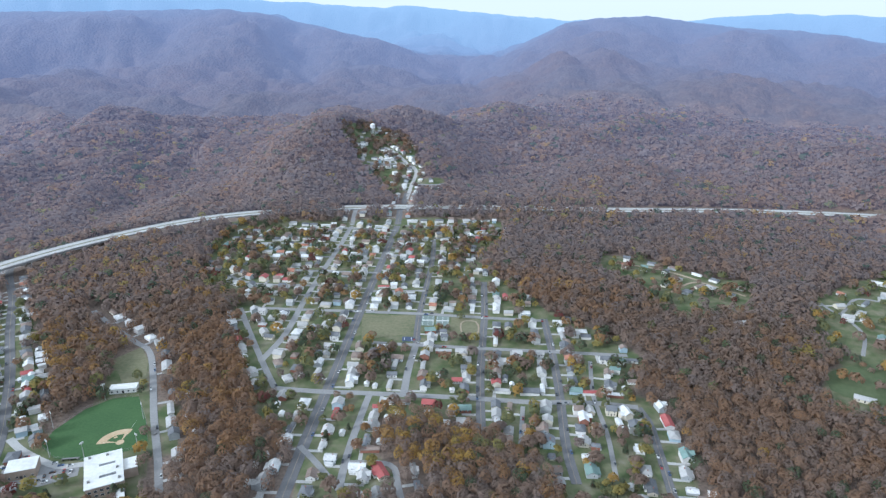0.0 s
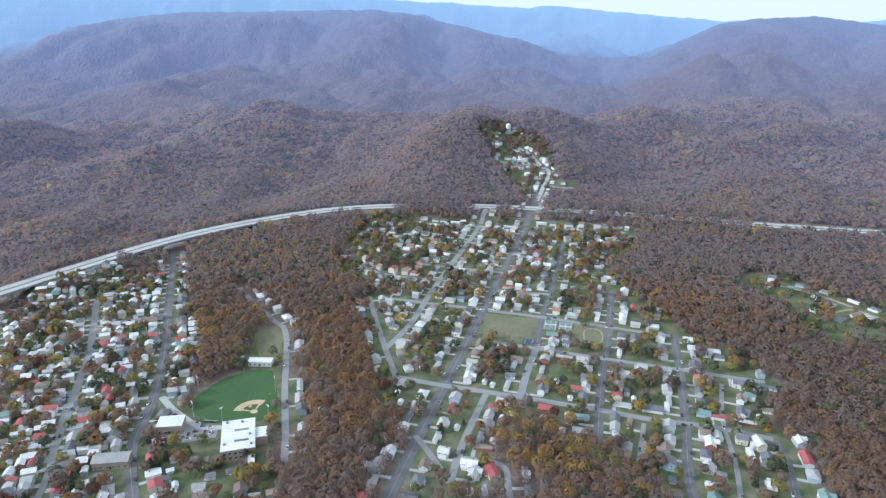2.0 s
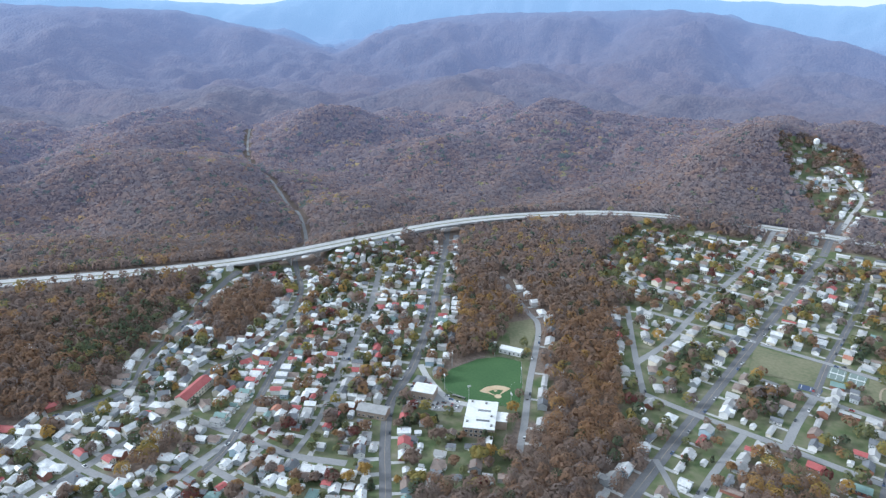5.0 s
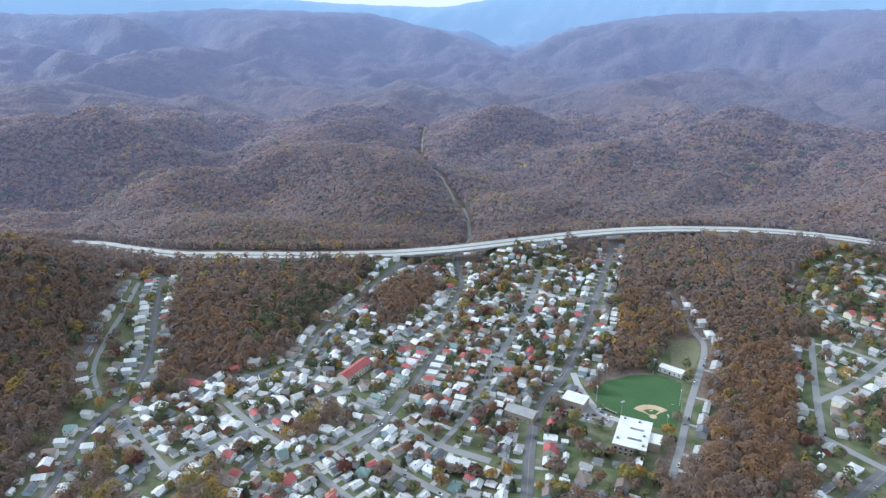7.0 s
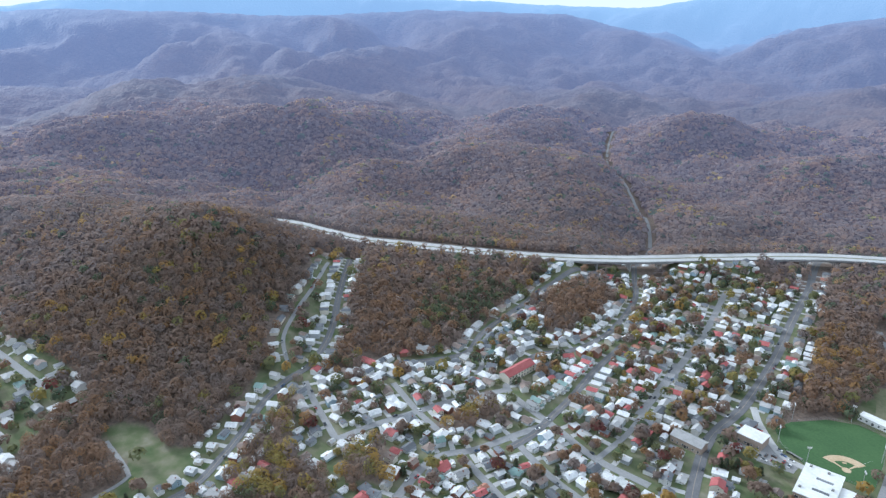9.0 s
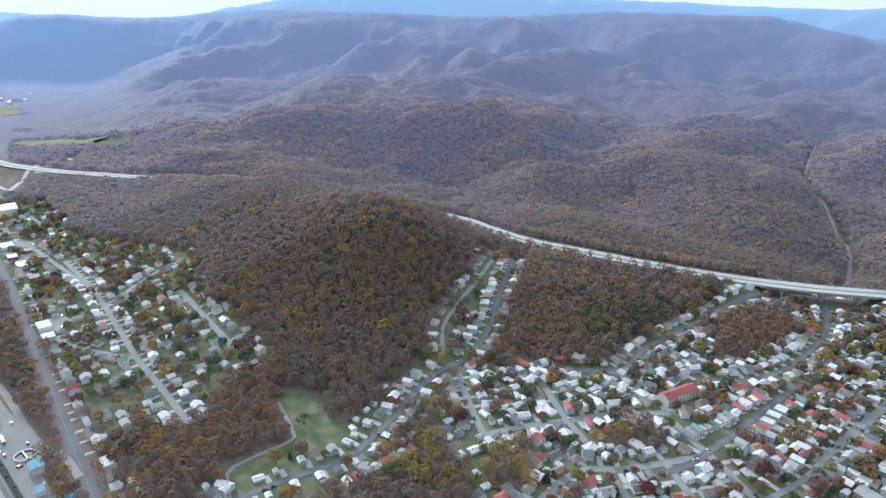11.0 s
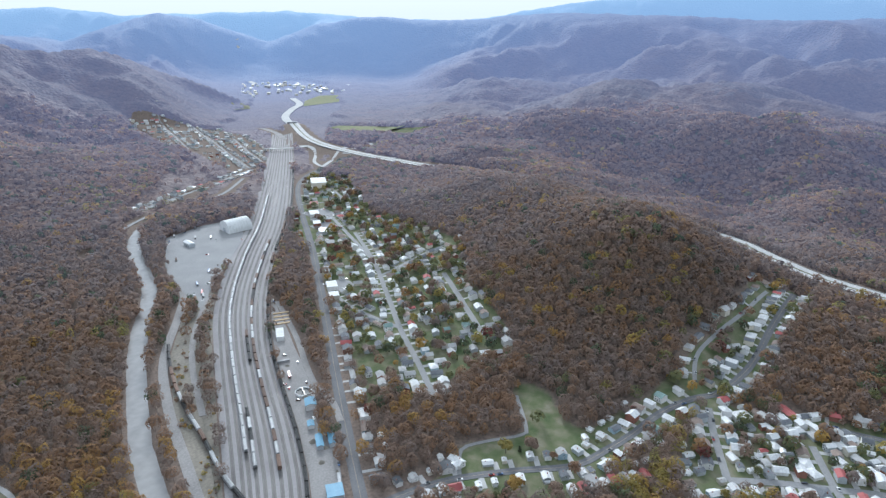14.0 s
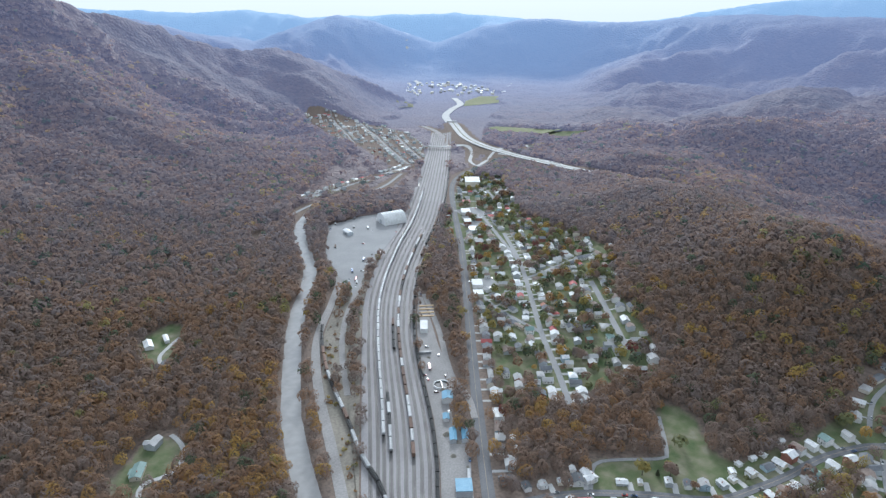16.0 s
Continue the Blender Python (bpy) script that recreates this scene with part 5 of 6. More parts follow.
terrace((-419, 258), (-440, 312), 9, ("roof_grey", "roof_green", "roof_silver"), ("wall_white", "wall_cream"), "")
terrace((-448, 316), (-467, 356), 6, ("roof_red", "roof_silver"), ("wall_white",), "")
terrace((-396, -22), (-432, 36), 8, ("roof_silver", "roof_red", "roof_grey"), ("wall_white", "wall_cream"), "")


# ---- the ball park ----
TURF = [(-315, 432), (-316, 452), (-306, 483), (-290, 500), (-269, 504), (-247, 468), (-232, 437), (-239, 430), (-272, 415), (-296, 417)]
s, z0 = sheet(TURF, 0.15)
field = thing("ball_field", s, "turf", "green baseball field with a sand infield", "ball field", kind="structure")
home = (-255, 438)


def arc(r0, r1, a0, a1, z, n=24):
    s = Shape()
    for i in range(n):
        p = [math.radians(a0 + (a1 - a0) * (i + k) / n) for k in (0, 1)]
        q = [(home[0] + r * math.cos(a), home[1] + r * math.sin(a), z) for r, a in ((r0, p[0]), (r1, p[0]), (r1, p[1]), (r0, p[1]))]
        s.face(q)
    return s


part("infield", arc(11, 18, 82, 190, z0 + 0.06), "infield", field, "sand arc of the infield")
for a in (91, 181):
    part("base_path", arc(0.5, 11.5, a - 6, a + 6, z0 + 0.07, 4), "infield", field, "sand base path")
part("mound", arc(8, 10, 127, 145, z0 + 0.08, 6), "infield", field, "pitcher's mound of sand")
part("home_plate_circle", arc(0, 3.2, 0, 360, z0 + 0.09), "infield", field, "sand round the home plate")
for a, r in ((89, 30), (183, 16)):
    part("foul_line", arc(4, r, a, a + 0.2, z0 + 0.1, 1), "white_line", field)
s, z1 = sheet([(-307, 545), (-326, 564), (-306, 594), (-287, 566), (-268, 512), (-285, 512)], 0.1)
thing("pavement", s, "dry_turf", "dry grass practice ground behind the ball field", "grass", kind="structure")
s, z1 = sheet([(-330, 425), (-300, 412), (-272, 409), (-268, 398), (-290, 385), (-325, 392)], 0.12)
thing("pavement", s, "old_asphalt", "grey asphalt car park beside the school", "car park", kind="structure")


def light_mast(x, y, heading):
    s = Shape().tube((0, 0, -1), (0, 0, 21), 0.35, 0.2, 8)
    ob = thing("light_mast", s, "concrete", "tall floodlight mast beside the ball field", "floodlight", "floodlights of the ball field")
    part("crossbar", Shape().box(-2.2, 2.2, -0.15, 0.15, 20.0, 20.3).box(-2.2, 2.2, -0.15, 0.15, 18.8, 19.1), "steel", ob)
    for i in range(4):
        for z in (19.1, 20.3):
            part("floodlight", Shape().box(-1.9 + i * 1.1, -1.4 + i * 1.1, -0.5, 0.2, z, z + 0.55), "trim_white", ob)
    ob.matrix_basis = pose(x, y, 0, 0, 0, heading) @ Matrix.Scale(0.78, 4)


for x, y in ((-318, 455), (-296, 498), (-250, 470), (-272, 416), (-236, 428), (-300, 418)):
    light_mast(x, y, rng.uniform(0, 360))


def bleacher(x, y, heading):
    s = Shape()
    for i in range(5):
        s.box(-6, 6, i * 0.8, i * 0.8 + 0.7, 0.3 + i * 0.4, 0.42 + i * 0.4)
    for x0 in (-5.5, 0, 5.5):
        s.along_x([(0, 0), (4.0, 0), (4.0, 2.0), (0, 0.3)], x0, x0 + 0.15)
    ob = thing("bleacher", s, "steel", "metal bleacher beside the ball field", "bleacher", "bleachers of the ball field")
    ob.matrix_basis = pose(x, y, 0.15, 0, 0, heading)


bleacher(-262, 417, 200)
bleacher(-283, 418, 190)
bleacher(-236, 452, 300)
# fence round the outfield
s = Shape()
ring = TURF + TURF[:1]
for (ax, ay), (bx, by) in zip(ring[:-1], ring[1:]):
    n = max(1, int(math.hypot(bx - ax, by - ay) / 5))
    for i in range(n):
        x, y = ax + (bx - ax) * i / n, ay + (by - ay) * i / n
        s.tube((x, y, 0), (x, y, 2.2), 0.06, 0.06, 4)
    for z in (1.1, 2.2):
        s.tube((ax, ay, z), (bx, by, z), 0.05, 0.05, 4)
thing("fence", s, "steel", "thin metal fence round the ball field", "fence", kind="structure")

# ---- the park on the plateau ----
for ring, surf, label in (([(-90, 680), (-26, 677), (-27, 648), (-36, 632), (-83, 618)], "dry_turf", "worn grass field of the park"),
                          ([(-21, 679), (-6, 678), (-7, 653), (-21, 654)], "court_green", "grey-green tennis court"), ([(-4, 678), (11, 677), (9, 652), (-5, 653)], "court_green", "grey-green tennis court"),
                          ([(-40, 626), (-20, 627), (-21, 617), (-40, 616)], "court_blue", "blue basketball court in the park"), ([(13, 675), (48, 672), (45, 625), (12, 627)], "dry_turf", "dry grass of the park"),
                          ([(-10, 643), (8, 643), (8, 634), (-10, 633)], "gravel", "gravel playground in the park"),
                          ([(389, 568), (425, 583), (455, 586), (440, 545), (418, 514), (400, 509), (385, 513), (370, 534), (376, 556)], "meadow", "green meadow beside the woods")):
    s, z1 = sheet(ring, 0.12)
    court = thing("pavement", s, surf, label, "ground", kind="structure")
    if surf.startswith("court"):
        xs, ys = [q[0] for q in ring], [q[1] for q in ring]
        for f in (0.12, 0.5, 0.88):
            x = min(xs) + (max(xs) - min(xs)) * f
            part("court_line", Shape().box(x - 0.15, x + 0.15, min(ys) + 2, max(ys) - 2, z1, z1 + 0.03), "white_line", court)
        if surf == "court_green":
            part("net", Shape().box(min(xs) + 1, max(xs) - 1, sum(ys) / len(ys) - 0.1, sum(ys) / len(ys) + 0.1, z1, z1 + 1.0), "trim_white", court)
s = Shape()
for i in range(32):
    a, b = 2 * math.pi * i / 32, 2 * math.pi * (i + 1) / 32
    e = lambda t, k: (33 + (9 + k) * math.copysign(abs(math.cos(t)) ** 0.7, math.cos(t)), 650 + (16 + k) * math.copysign(abs(math.sin(t)) ** 0.7, math.sin(t)), 0.35)
    s.face([e(a, 0), e(a, 1.8), e(b, 1.8), e(b, 0)])
thing("path", s, "dirt", "pale oval walking path in the park", "path", kind="structure")


# ---- water tower on the far ridge ----
def water_tower(x, y):
    z = z_at(x, y)
    s = Shape().tube((0, 0, 12), (0, 0, 20), 5.2, 5.2, 16).tube((0, 0, 20), (0, 0, 22.4), 5.2, 1.0, 16)
    ob = thing("water_tower", s, "trim_white", "white steel water tower on a wooded ridge", "water tower")
    for i in range(6):
        a = i * math.pi / 3
        part("leg", Shape().tube((5.2 * math.cos(a), 5.2 * math.sin(a), -3), (4.8 * math.cos(a), 4.8 * math.sin(a), 12), 0.35, 0.35, 6), "trim_white", ob)
    part("riser", Shape().tube((0, 0, -3), (0, 0, 12), 0.8, 0.8, 8), "trim_white", ob)
    ob.matrix_basis = pose(x, y, z)


water_tower(-150, 1395)

# ---- rail yard: trains, sheds ----
def hopper(kind):
    """A freight wagon, along x."""
    if kind == "grain":
        s = Shape().along_y([(-8.2, 3.4), (-6.8, 1.2), (-2.6, 1.0), (0, 1.9), (2.6, 1.0), (6.8, 1.2), (8.2, 3.4), (8.2, 4.1), (-8.2, 4.1)], -1.5, 1.5)
        s.along_x([(-1.5, 4.1), (1.5, 4.1), (0.9, 4.55), (-0.9, 4.55)], -8.1, 8.1)
        ob = thing("rail_car", s, "hopper_grey", "light grey covered hopper wagon on the track", "rail car", "freight wagons")
        part("hatch", Shape().box(-7.6, 7.6, -0.3, 0.3, 4.5, 4.7), "hopper_grey", ob, "roof hatch")
    elif kind == "box":
        s = Shape().box(-7.6, 7.6, -1.45, 1.45, 1.0, 4.3).along_x([(-1.5, 4.3), (1.5, 4.3), (0, 4.6)], -7.6, 7.6)
        ob = thing("rail_car", s, "rust_steel", "rust-brown box wagon on the track", "rail car", "freight wagons")
        part("door", Shape().box(-1.4, 1.4, -1.53, 1.53, 1.1, 4.0), "steel", ob)
    else:
        s = Shape().box(-8, 8, -1.5, -1.36, 1.2, 3.6).box(-8, 8, 1.36, 1.5, 1.2, 3.6).box(-8, -7.86, -1.36, 1.36, 1.2, 3.6).box(7.86, 8, -1.36, 1.36, 1.2, 3.6).box(-7.9, 7.9, -1.4, 1.4, 1.0, 1.3)
        ob = thing("rail_car", s, "car_black", "black open coal wagon on the track", "rail car", "freight wagons")
        heap = Shape()
        for i in range(10):
            x0, x1 = -7.8 + i * 1.56, -7.8 + (i + 1) * 1.56
            h0, h1 = 3.5 + 0.5 * abs(math.sin(i * 1.9)), 3.5 + 0.5 * abs(math.sin((i + 1) * 1.9))
            heap.face([(x0, -1.35, 3.1), (x1, -1.35, 3.1), (x1, 0, h1), (x0, 0, h0)]).face([(x0, 0, h0), (x1, 0, h1), (x1, 1.35, 3.1), (x0, 1.35, 3.1)])
        part("load", heap, "coal", ob, "heaped coal")
    for x in (-5.6, 5.6):
        b = Shape().box(x - 1.3, x + 1.3, -1.1, -0.7, 0.45, 0.95).box(x - 1.3, x + 1.3, 0.7, 1.1, 0.45, 0.95)
        for w in (x - 0.9, x + 0.9):
            b.tube((w, -0.85, 0.42), (w, 0.85, 0.42), 0.42, 0.42, 8)
        part("bogie", b, "car_black", ob, "two-axle bogie")
    return ob


def train(p, d0, d1, kinds_, gaps=0.0, length=17.4):
    d = np.concatenate([[0], np.cumsum(np.hypot(*np.diff(p, axis=0).T))])
    s = d0
    while s < min(d1, d[-1] - 10):
        if rng.random() >= gaps:
            x, y = np.interp(s, d, p[:, 0]), np.interp(s, d, p[:, 1])
            u, v = np.interp(s + 3, d, p[:, 0]), np.interp(s + 3, d, p[:, 1])
            kind = rng.choice(kinds_)
            put(("wagon", kind), lambda: hopper(kind), pose(x, y, z_at(x, y) + 0.4, 0, 0, math.degrees(math.atan2(v - y, u - x))))
        s += length


def reach(p, r):
    """Distance along p at which it is r metres from the eye's foot."""
    d = np.concatenate([[0], np.cumsum(np.hypot(*np.diff(p, axis=0).T))])
    return float(np.interp(r, np.hypot(p[:, 0], p[:, 1]), d))


T = TRACKS
train(T[0.30], reach(T[0.30], 470), reach(T[0.30], 1250), ["grain"])
train(T[0.39], reach(T[0.39], 430), reach(T[0.39], 530), ["grain", "grain", "coal"], 0.1)
train(T[0.68], reach(T[0.68], 440), reach(T[0.68], 980), ["grain", "box", "box", "coal", "grain"], 0.05)
train(T[0.58], reach(T[0.58], 620), reach(T[0.58], 700), ["box", "coal"], 0.2)
train(T[0.97], reach(T[0.97], 385), reach(T[0.97], 1500), ["coal"])
train(T[0.88], reach(T[0.88], 900), reach(T[0.88], 1150), ["coal", "box"], 0.1)
train(RIVER_TRACK, 60, 400, ["grain", "coal", "box", "grain", "coal"], 0.08)


def dome(x, y, heading):
    s = Shape()
    n = 14
    ring = [(17 * math.cos(math.pi * i / n), 18 * math.sin(math.pi * i / n) ** 0.8 + 0.5) for i in range(n + 1)]
    s.along_y([(a, b) for a, b in ring], -20, 20)
    ob = thing("storage_dome", s, "membrane", "white fabric vaulted storage shed on the lot", "storage shed")
    part("door", Shape().box(-4, 4, -20.15, -19.9, 0.5, 7), "wall_grey", ob)
    for i in range(9):
        part("rib", Shape().along_y([(1.012 * a, 1.012 * b) for a, b in ring], -20 + 5 * i - 0.15, -20 + 5 * i + 0.15), "trim_white", ob)
    ob.matrix_basis = pose(x, y, 0.2, 0, 0, heading)


dome(-878, -606, 60)
plain_house("lot_shed", 20, 9, 5, 1.8, "wall_grey", "roof_silver", "open metal shed with a white roof", "shed", -789, -630, 60, (3, 1))
plain_house("engine_shed", 12, 9, 5, 1.4, "wall_white", "roof_blue", "small white shed with a bright blue roof", "shed", -448, -254, 32, (2, 1))
plain_house("store_shed", 16, 5, 3.5, 0.8, "wall_grey", "roof_blue", "long blue-roofed store shed", "shed", -407, -214, 32, (3, 1))
plain_house("store_shed", 16, 5, 3.5, 0.8, "wall_grey", "roof_blue", "long blue-roofed store shed", "shed", -401, -222, 32, (3, 1))
plain_house("yard_office", 14, 12, 4.5, 0, "wall_grey", "roof_blue", "flat yard office with a blue roof", "office", -349, -184, 32, (3, 1))
plain_house("yard_office", 22, 8, 4.5, 0, "wall_white", "membrane", "white flat-roofed yard office", "office", -561, -348, 32, (4, 1))
plain_house("yard_shed", 8, 5, 3, 0.8, "wall_white", "roof_blue", "tiny blue-roofed shed in the service yard", "shed", -421, -240, 32, (1, 1))


def turntable_pit(x, y):
    s = Shape()
    n = 32
    for r0, r1, z0_, z1_ in ((7.1, 7.6, 1.6, 1.6),):
        for i in range(n):
            a, b = 2 * math.pi * i / n, 2 * math.pi * (i + 1) / n
            c = lambda r, t, z: (r * math.cos(t), r * math.sin(t), z)
            s.face([c(r0, a, 1.6), c(r1, a, 1.6), c(r1, b, 1.6), c(r0, b, 1.6)])
            s.face([c(r1, a, -0.5), c(r1, b, -0.5), c(r1, b, 1.6), c(r1, a, 1.6)])
            s.face([c(r0, b, 0.3), c(r0, a, 0.3), c(r0, a, 1.6), c(r0, b, 1.6)])
    ob = thing("round_tank", s, "trim_white", "round turntable pit with a white concrete rim", "tank")
    # pit built shallow above ground: a black disc stands in for its dark depth
    part("pit_disc", Shape().tube((0, 0, -0.2), (0, 0, 0.35), 7.15, 7.15, 32), "car_black", ob, "black disc for the dark depth of the pit")
    part("bridge", Shape().box(-6.9, 6.9, -0.6, 0.6, 1.6, 1.8), "steel", ob, "steel gangway")
    ob.matrix_basis = pose(x, y, 0.2, 0, 0, 40)


turntable_pit(-467, -271)
# concrete service slabs
for k, (x, y) in enumerate([(-590, -362), (-598, -367), (-606, -372), (-614, -377)]):
    ob = thing("service_slab", Shape().box(-9, 9, -1.6, 1.6, 0, 0.7), "infield", "long tan concrete service platform", "platform", "service platforms")
    ob.matrix_basis = pose(x, y, 0.2, 0, 0, 126)

# overpass across the yard
ov = rounded([(-1458, -900), (-1487, -835), (-1540, -790)], 8)
bridge = thing("overpass", ribbon(ov, 4.5, -4.5, 0, 1.4, z=8.0), "concrete", "concrete road bridge over the rail yard", "bridge")
for i in range(2, len(ov) - 1, 4):
    part("pier", Shape().tube((ov[i][0], ov[i][1], -1), (ov[i][0], ov[i][1], 6.8), 1.1, 1.1, 8), "concrete", bridge)

# ---- far valley: fields, a distant town, the road beyond ----
def draped(ring, lift):
    xs, ys = np.array([q[0] for q in ring], float), np.array([q[1] for q in ring], float)
    s = Shape()
    cx, cy = xs.mean(), ys.mean()
    for k in range(len(ring)):
        j = (k + 1) % len(ring)
        for a0, a1 in ((0, .5), (.5, 1)):
            pts_ = []
            for f, e in ((a0, 0), (a1, 0), (a1, 1), (a0, 1)):
                ex, ey = (xs[k], ys[k]) if not e else (xs[j], ys[j])
                x, y = cx + (ex - cx) * f, cy + (ey - cy) * f
                pts_.append((x, y, z_at(x, y) + lift))
            s.face(pts_[1:] if a0 == 0 else pts_)
    return s


for ring, surf, label in (([(-2248, -1200), (-2398, -1270), (-2565, -1290), (-2656, -1142), (-2587, -1100), (-2401, -1129)], "crop", "pale green field in the far valley"),
                          ([(-2064, -1547), (-2251, -1571), (-2274, -1448), (-2138, -1357), (-2035, -1396)], "dry_turf", "dry green pasture in the far valley"),
                          ([(-1837, -891), (-1927, -865), (-1940, -699), (-1917, -654), (-1801, -699), (-1747, -801)], "crop", "tan crop field in the far valley")):
    thing("field", draped(ring, 3.5), surf, label, "field", kind="structure")
p = rounded([(-2841, -1760), (-2960, -1880), (-3163, -2041), (-3500, -2270), (-3779, -2462)], 12)
thing("road", ribbon(p, 12, -12, 9.0, 0.5), "concrete", "pale road climbing the far valley", "road", kind="structure")
for x, y, w, d, h in ((-1621, -534, 34, 20, 6), (-1683, -517, 46, 22, 7), (-1704, -478, 30, 18, 6), (-1688, -443, 40, 20, 7), (-1697, -394, 24, 16, 5), (-1569, -569, 26, 16, 5)):
    plain_house("shop", w, d, h, 0, "wall_white", "membrane", "long pale flat-roofed store beside the far highway", "shop", x, y, 70, (5, 1))
items = []
for k in range(100):
    x, y = at(rng.choice([rng.uniform(113.5, 118.5), rng.uniform(118.5, 123)]), rng.uniform(2900, 3420))
    w = rng.uniform(12, 34)
    items.append(([(Shape().box(-w / 2, w / 2, -6, 6, -6, rng.uniform(4, 7)), (rng.choice(["membrane", "roof_grey", "roof_silver", "wall_cream"]),), None)], pose(x, y, z_at(x, y) + 4, 0, 0, rng.uniform(20, 40))))
joined("far_buildings", items, "white shops and sheds of a distant town", "buildings")


# ---- clutter of the yards ----
def container(paint, name):
    s = Shape().box(-6, 6, -1.22, 1.22, 0, 2.6)
    ob = thing("container", s, paint, f"{name} steel container in the yard", "container", "containers of the yard")
    part("door", Shape().box(6.0, 6.08, -1.1, 1.1, 0.1, 2.5), "steel", ob)
    return ob


PAINTS = (("paint_white", "white"), ("paint_red", "red"), ("paint_blue", "blue"), ("hopper_grey", "grey"), ("rust_steel", "rusty"))


def strew(ring, count, make, clear, turn):
    xs, ys = [q[0] for q in ring], [q[1] for q in ring]
    made = 0
    for _ in range(count * 30):
        if made >= count:
            return
        x, y = rng.uniform(min(xs), max(xs)), rng.uniform(min(ys), max(ys))
        if in_ring(x, y, ring) and free_at(x, y, clear) and 340 < math.hypot(x, y):
            paint, name = rng.choice(PAINTS)
            put((make, paint), lambda: make(paint, name), pose(x, y, z_at(x, y) + 0.18, 0, 0, turn + rng.choice([0, 0, 90]) + rng.uniform(-6, 6)))
            taken_grid.setdefault((int(x // 16), int(y // 16)), []).append((x, y, clear))
            made += 1


def yard_car(paint, name):
    return car(paint, name)


for x, y, r in ((-448, -254, 8), (-407, -214, 10), (-349, -184, 10), (-561, -348, 12), (-467, -271, 9), (-878, -606, 24), (-789, -630, 12), (-602, -369, 16), (-421, -240, 6)):
    taken_grid.setdefault((int(x // 16), int(y // 16)), []).append((x, y, r))
strew(LOT, 10, container, 4, 35)
strew(LOT, 12, yard_car, 2.5, 35)
for ring in ([(-1030, -525), (-1000, -480), (-960, -500), (-990, -548)], [(-960, -480), (-930, -440), (-900, -455), (-925, -500)], [(-735, -350), (-715, -325), (-690, -338), (-708, -368)]):
    strew(ring, 12, yard_car, 2.2, 32)
strew(SERVICE, 4, container, 4, 32)
strew(SERVICE, 14, yard_car, 2.5, 32)
strew([(-330, 425), (-300, 412), (-272, 409), (-268, 398), (-290, 385), (-325, 392)], 14, yard_car, 2.4, 20)


def rubble(name, ring, count, low, high, mat, label, category):
    """Many small uneven lumps on the ground, as one mesh."""
    s = Shape()
    xs, ys = [q[0] for q in ring], [q[1] for q in ring]
    for _ in range(count * 6):
        if len(s.f) > count * 8:
            break
        x, y = rng.uniform(min(xs), max(xs)), rng.uniform(min(ys), max(ys))
        if not in_ring(x, y, ring):
            continue
        r, z = rng.uniform(low, high), z_at(x, y)
        k = [(x + r * rng.uniform(0.7, 1.2) * math.cos(a), y + r * rng.uniform(0.7, 1.2) * math.sin(a)) for a in (0, 1.3, 2.5, 3.8, 5.1)]
        top = (x + rng.uniform(-0.3, 0.3) * r, y, z + r * rng.uniform(0.5, 0.9))
        for i in range(5):
            s.face([(*k[i], z), (*k[(i + 1) % 5], z), top])
    return thing(name, s, mat, label, category, kind="stuff")


rubble("gravel_heaps", SERVICE, 26, 1.5, 4.0, "scrub", "low heaps of earth and gravel in the yard", "gravel")
rubble("river_rocks", [(-575, -540), (-610, -570), (-660, -605), (-648, -585), (-600, -540)], 40, 0.8, 2.6, "concrete", "pale rocks breaking the shallow river", "rocks")


# a lattice mast on the ridge beyond the highway
def pylon(x, y):
    s = Shape()
    for sx in (-1, 1):
        for sy in (-1, 1):
            s.tube((3 * sx, 3 * sy, -2), (0.5 * sx, 0.5 * sy, 30), 0.18, 0.12, 4)
    for i in range(6):
        z, w = 4 + i * 4.5, 3 - 2.5 * (4 + i * 4.5) / 30
        for a, b in (((-w, -w), (w, -w)), ((w, -w), (w, w)), ((w, w), (-w, w)), ((-w, w), (-w, -w))):
            s.tube((*a, z), (*b, z + 2), 0.09, 0.09, 4)
    ob = thing("pylon", s, "steel", "steel lattice pylon above the far woods", "pylon")
    for z in (24, 28):
        part("crossarm", Shape().box(-5, 5, -0.2, 0.2, z, z + 0.4), "steel", ob)
    ob.matrix_basis = pose(x, y, z_at(x, y) + 2)


pylon(-830, 956)


# ---- trees ----
LEAF = np.random.RandomState(5)


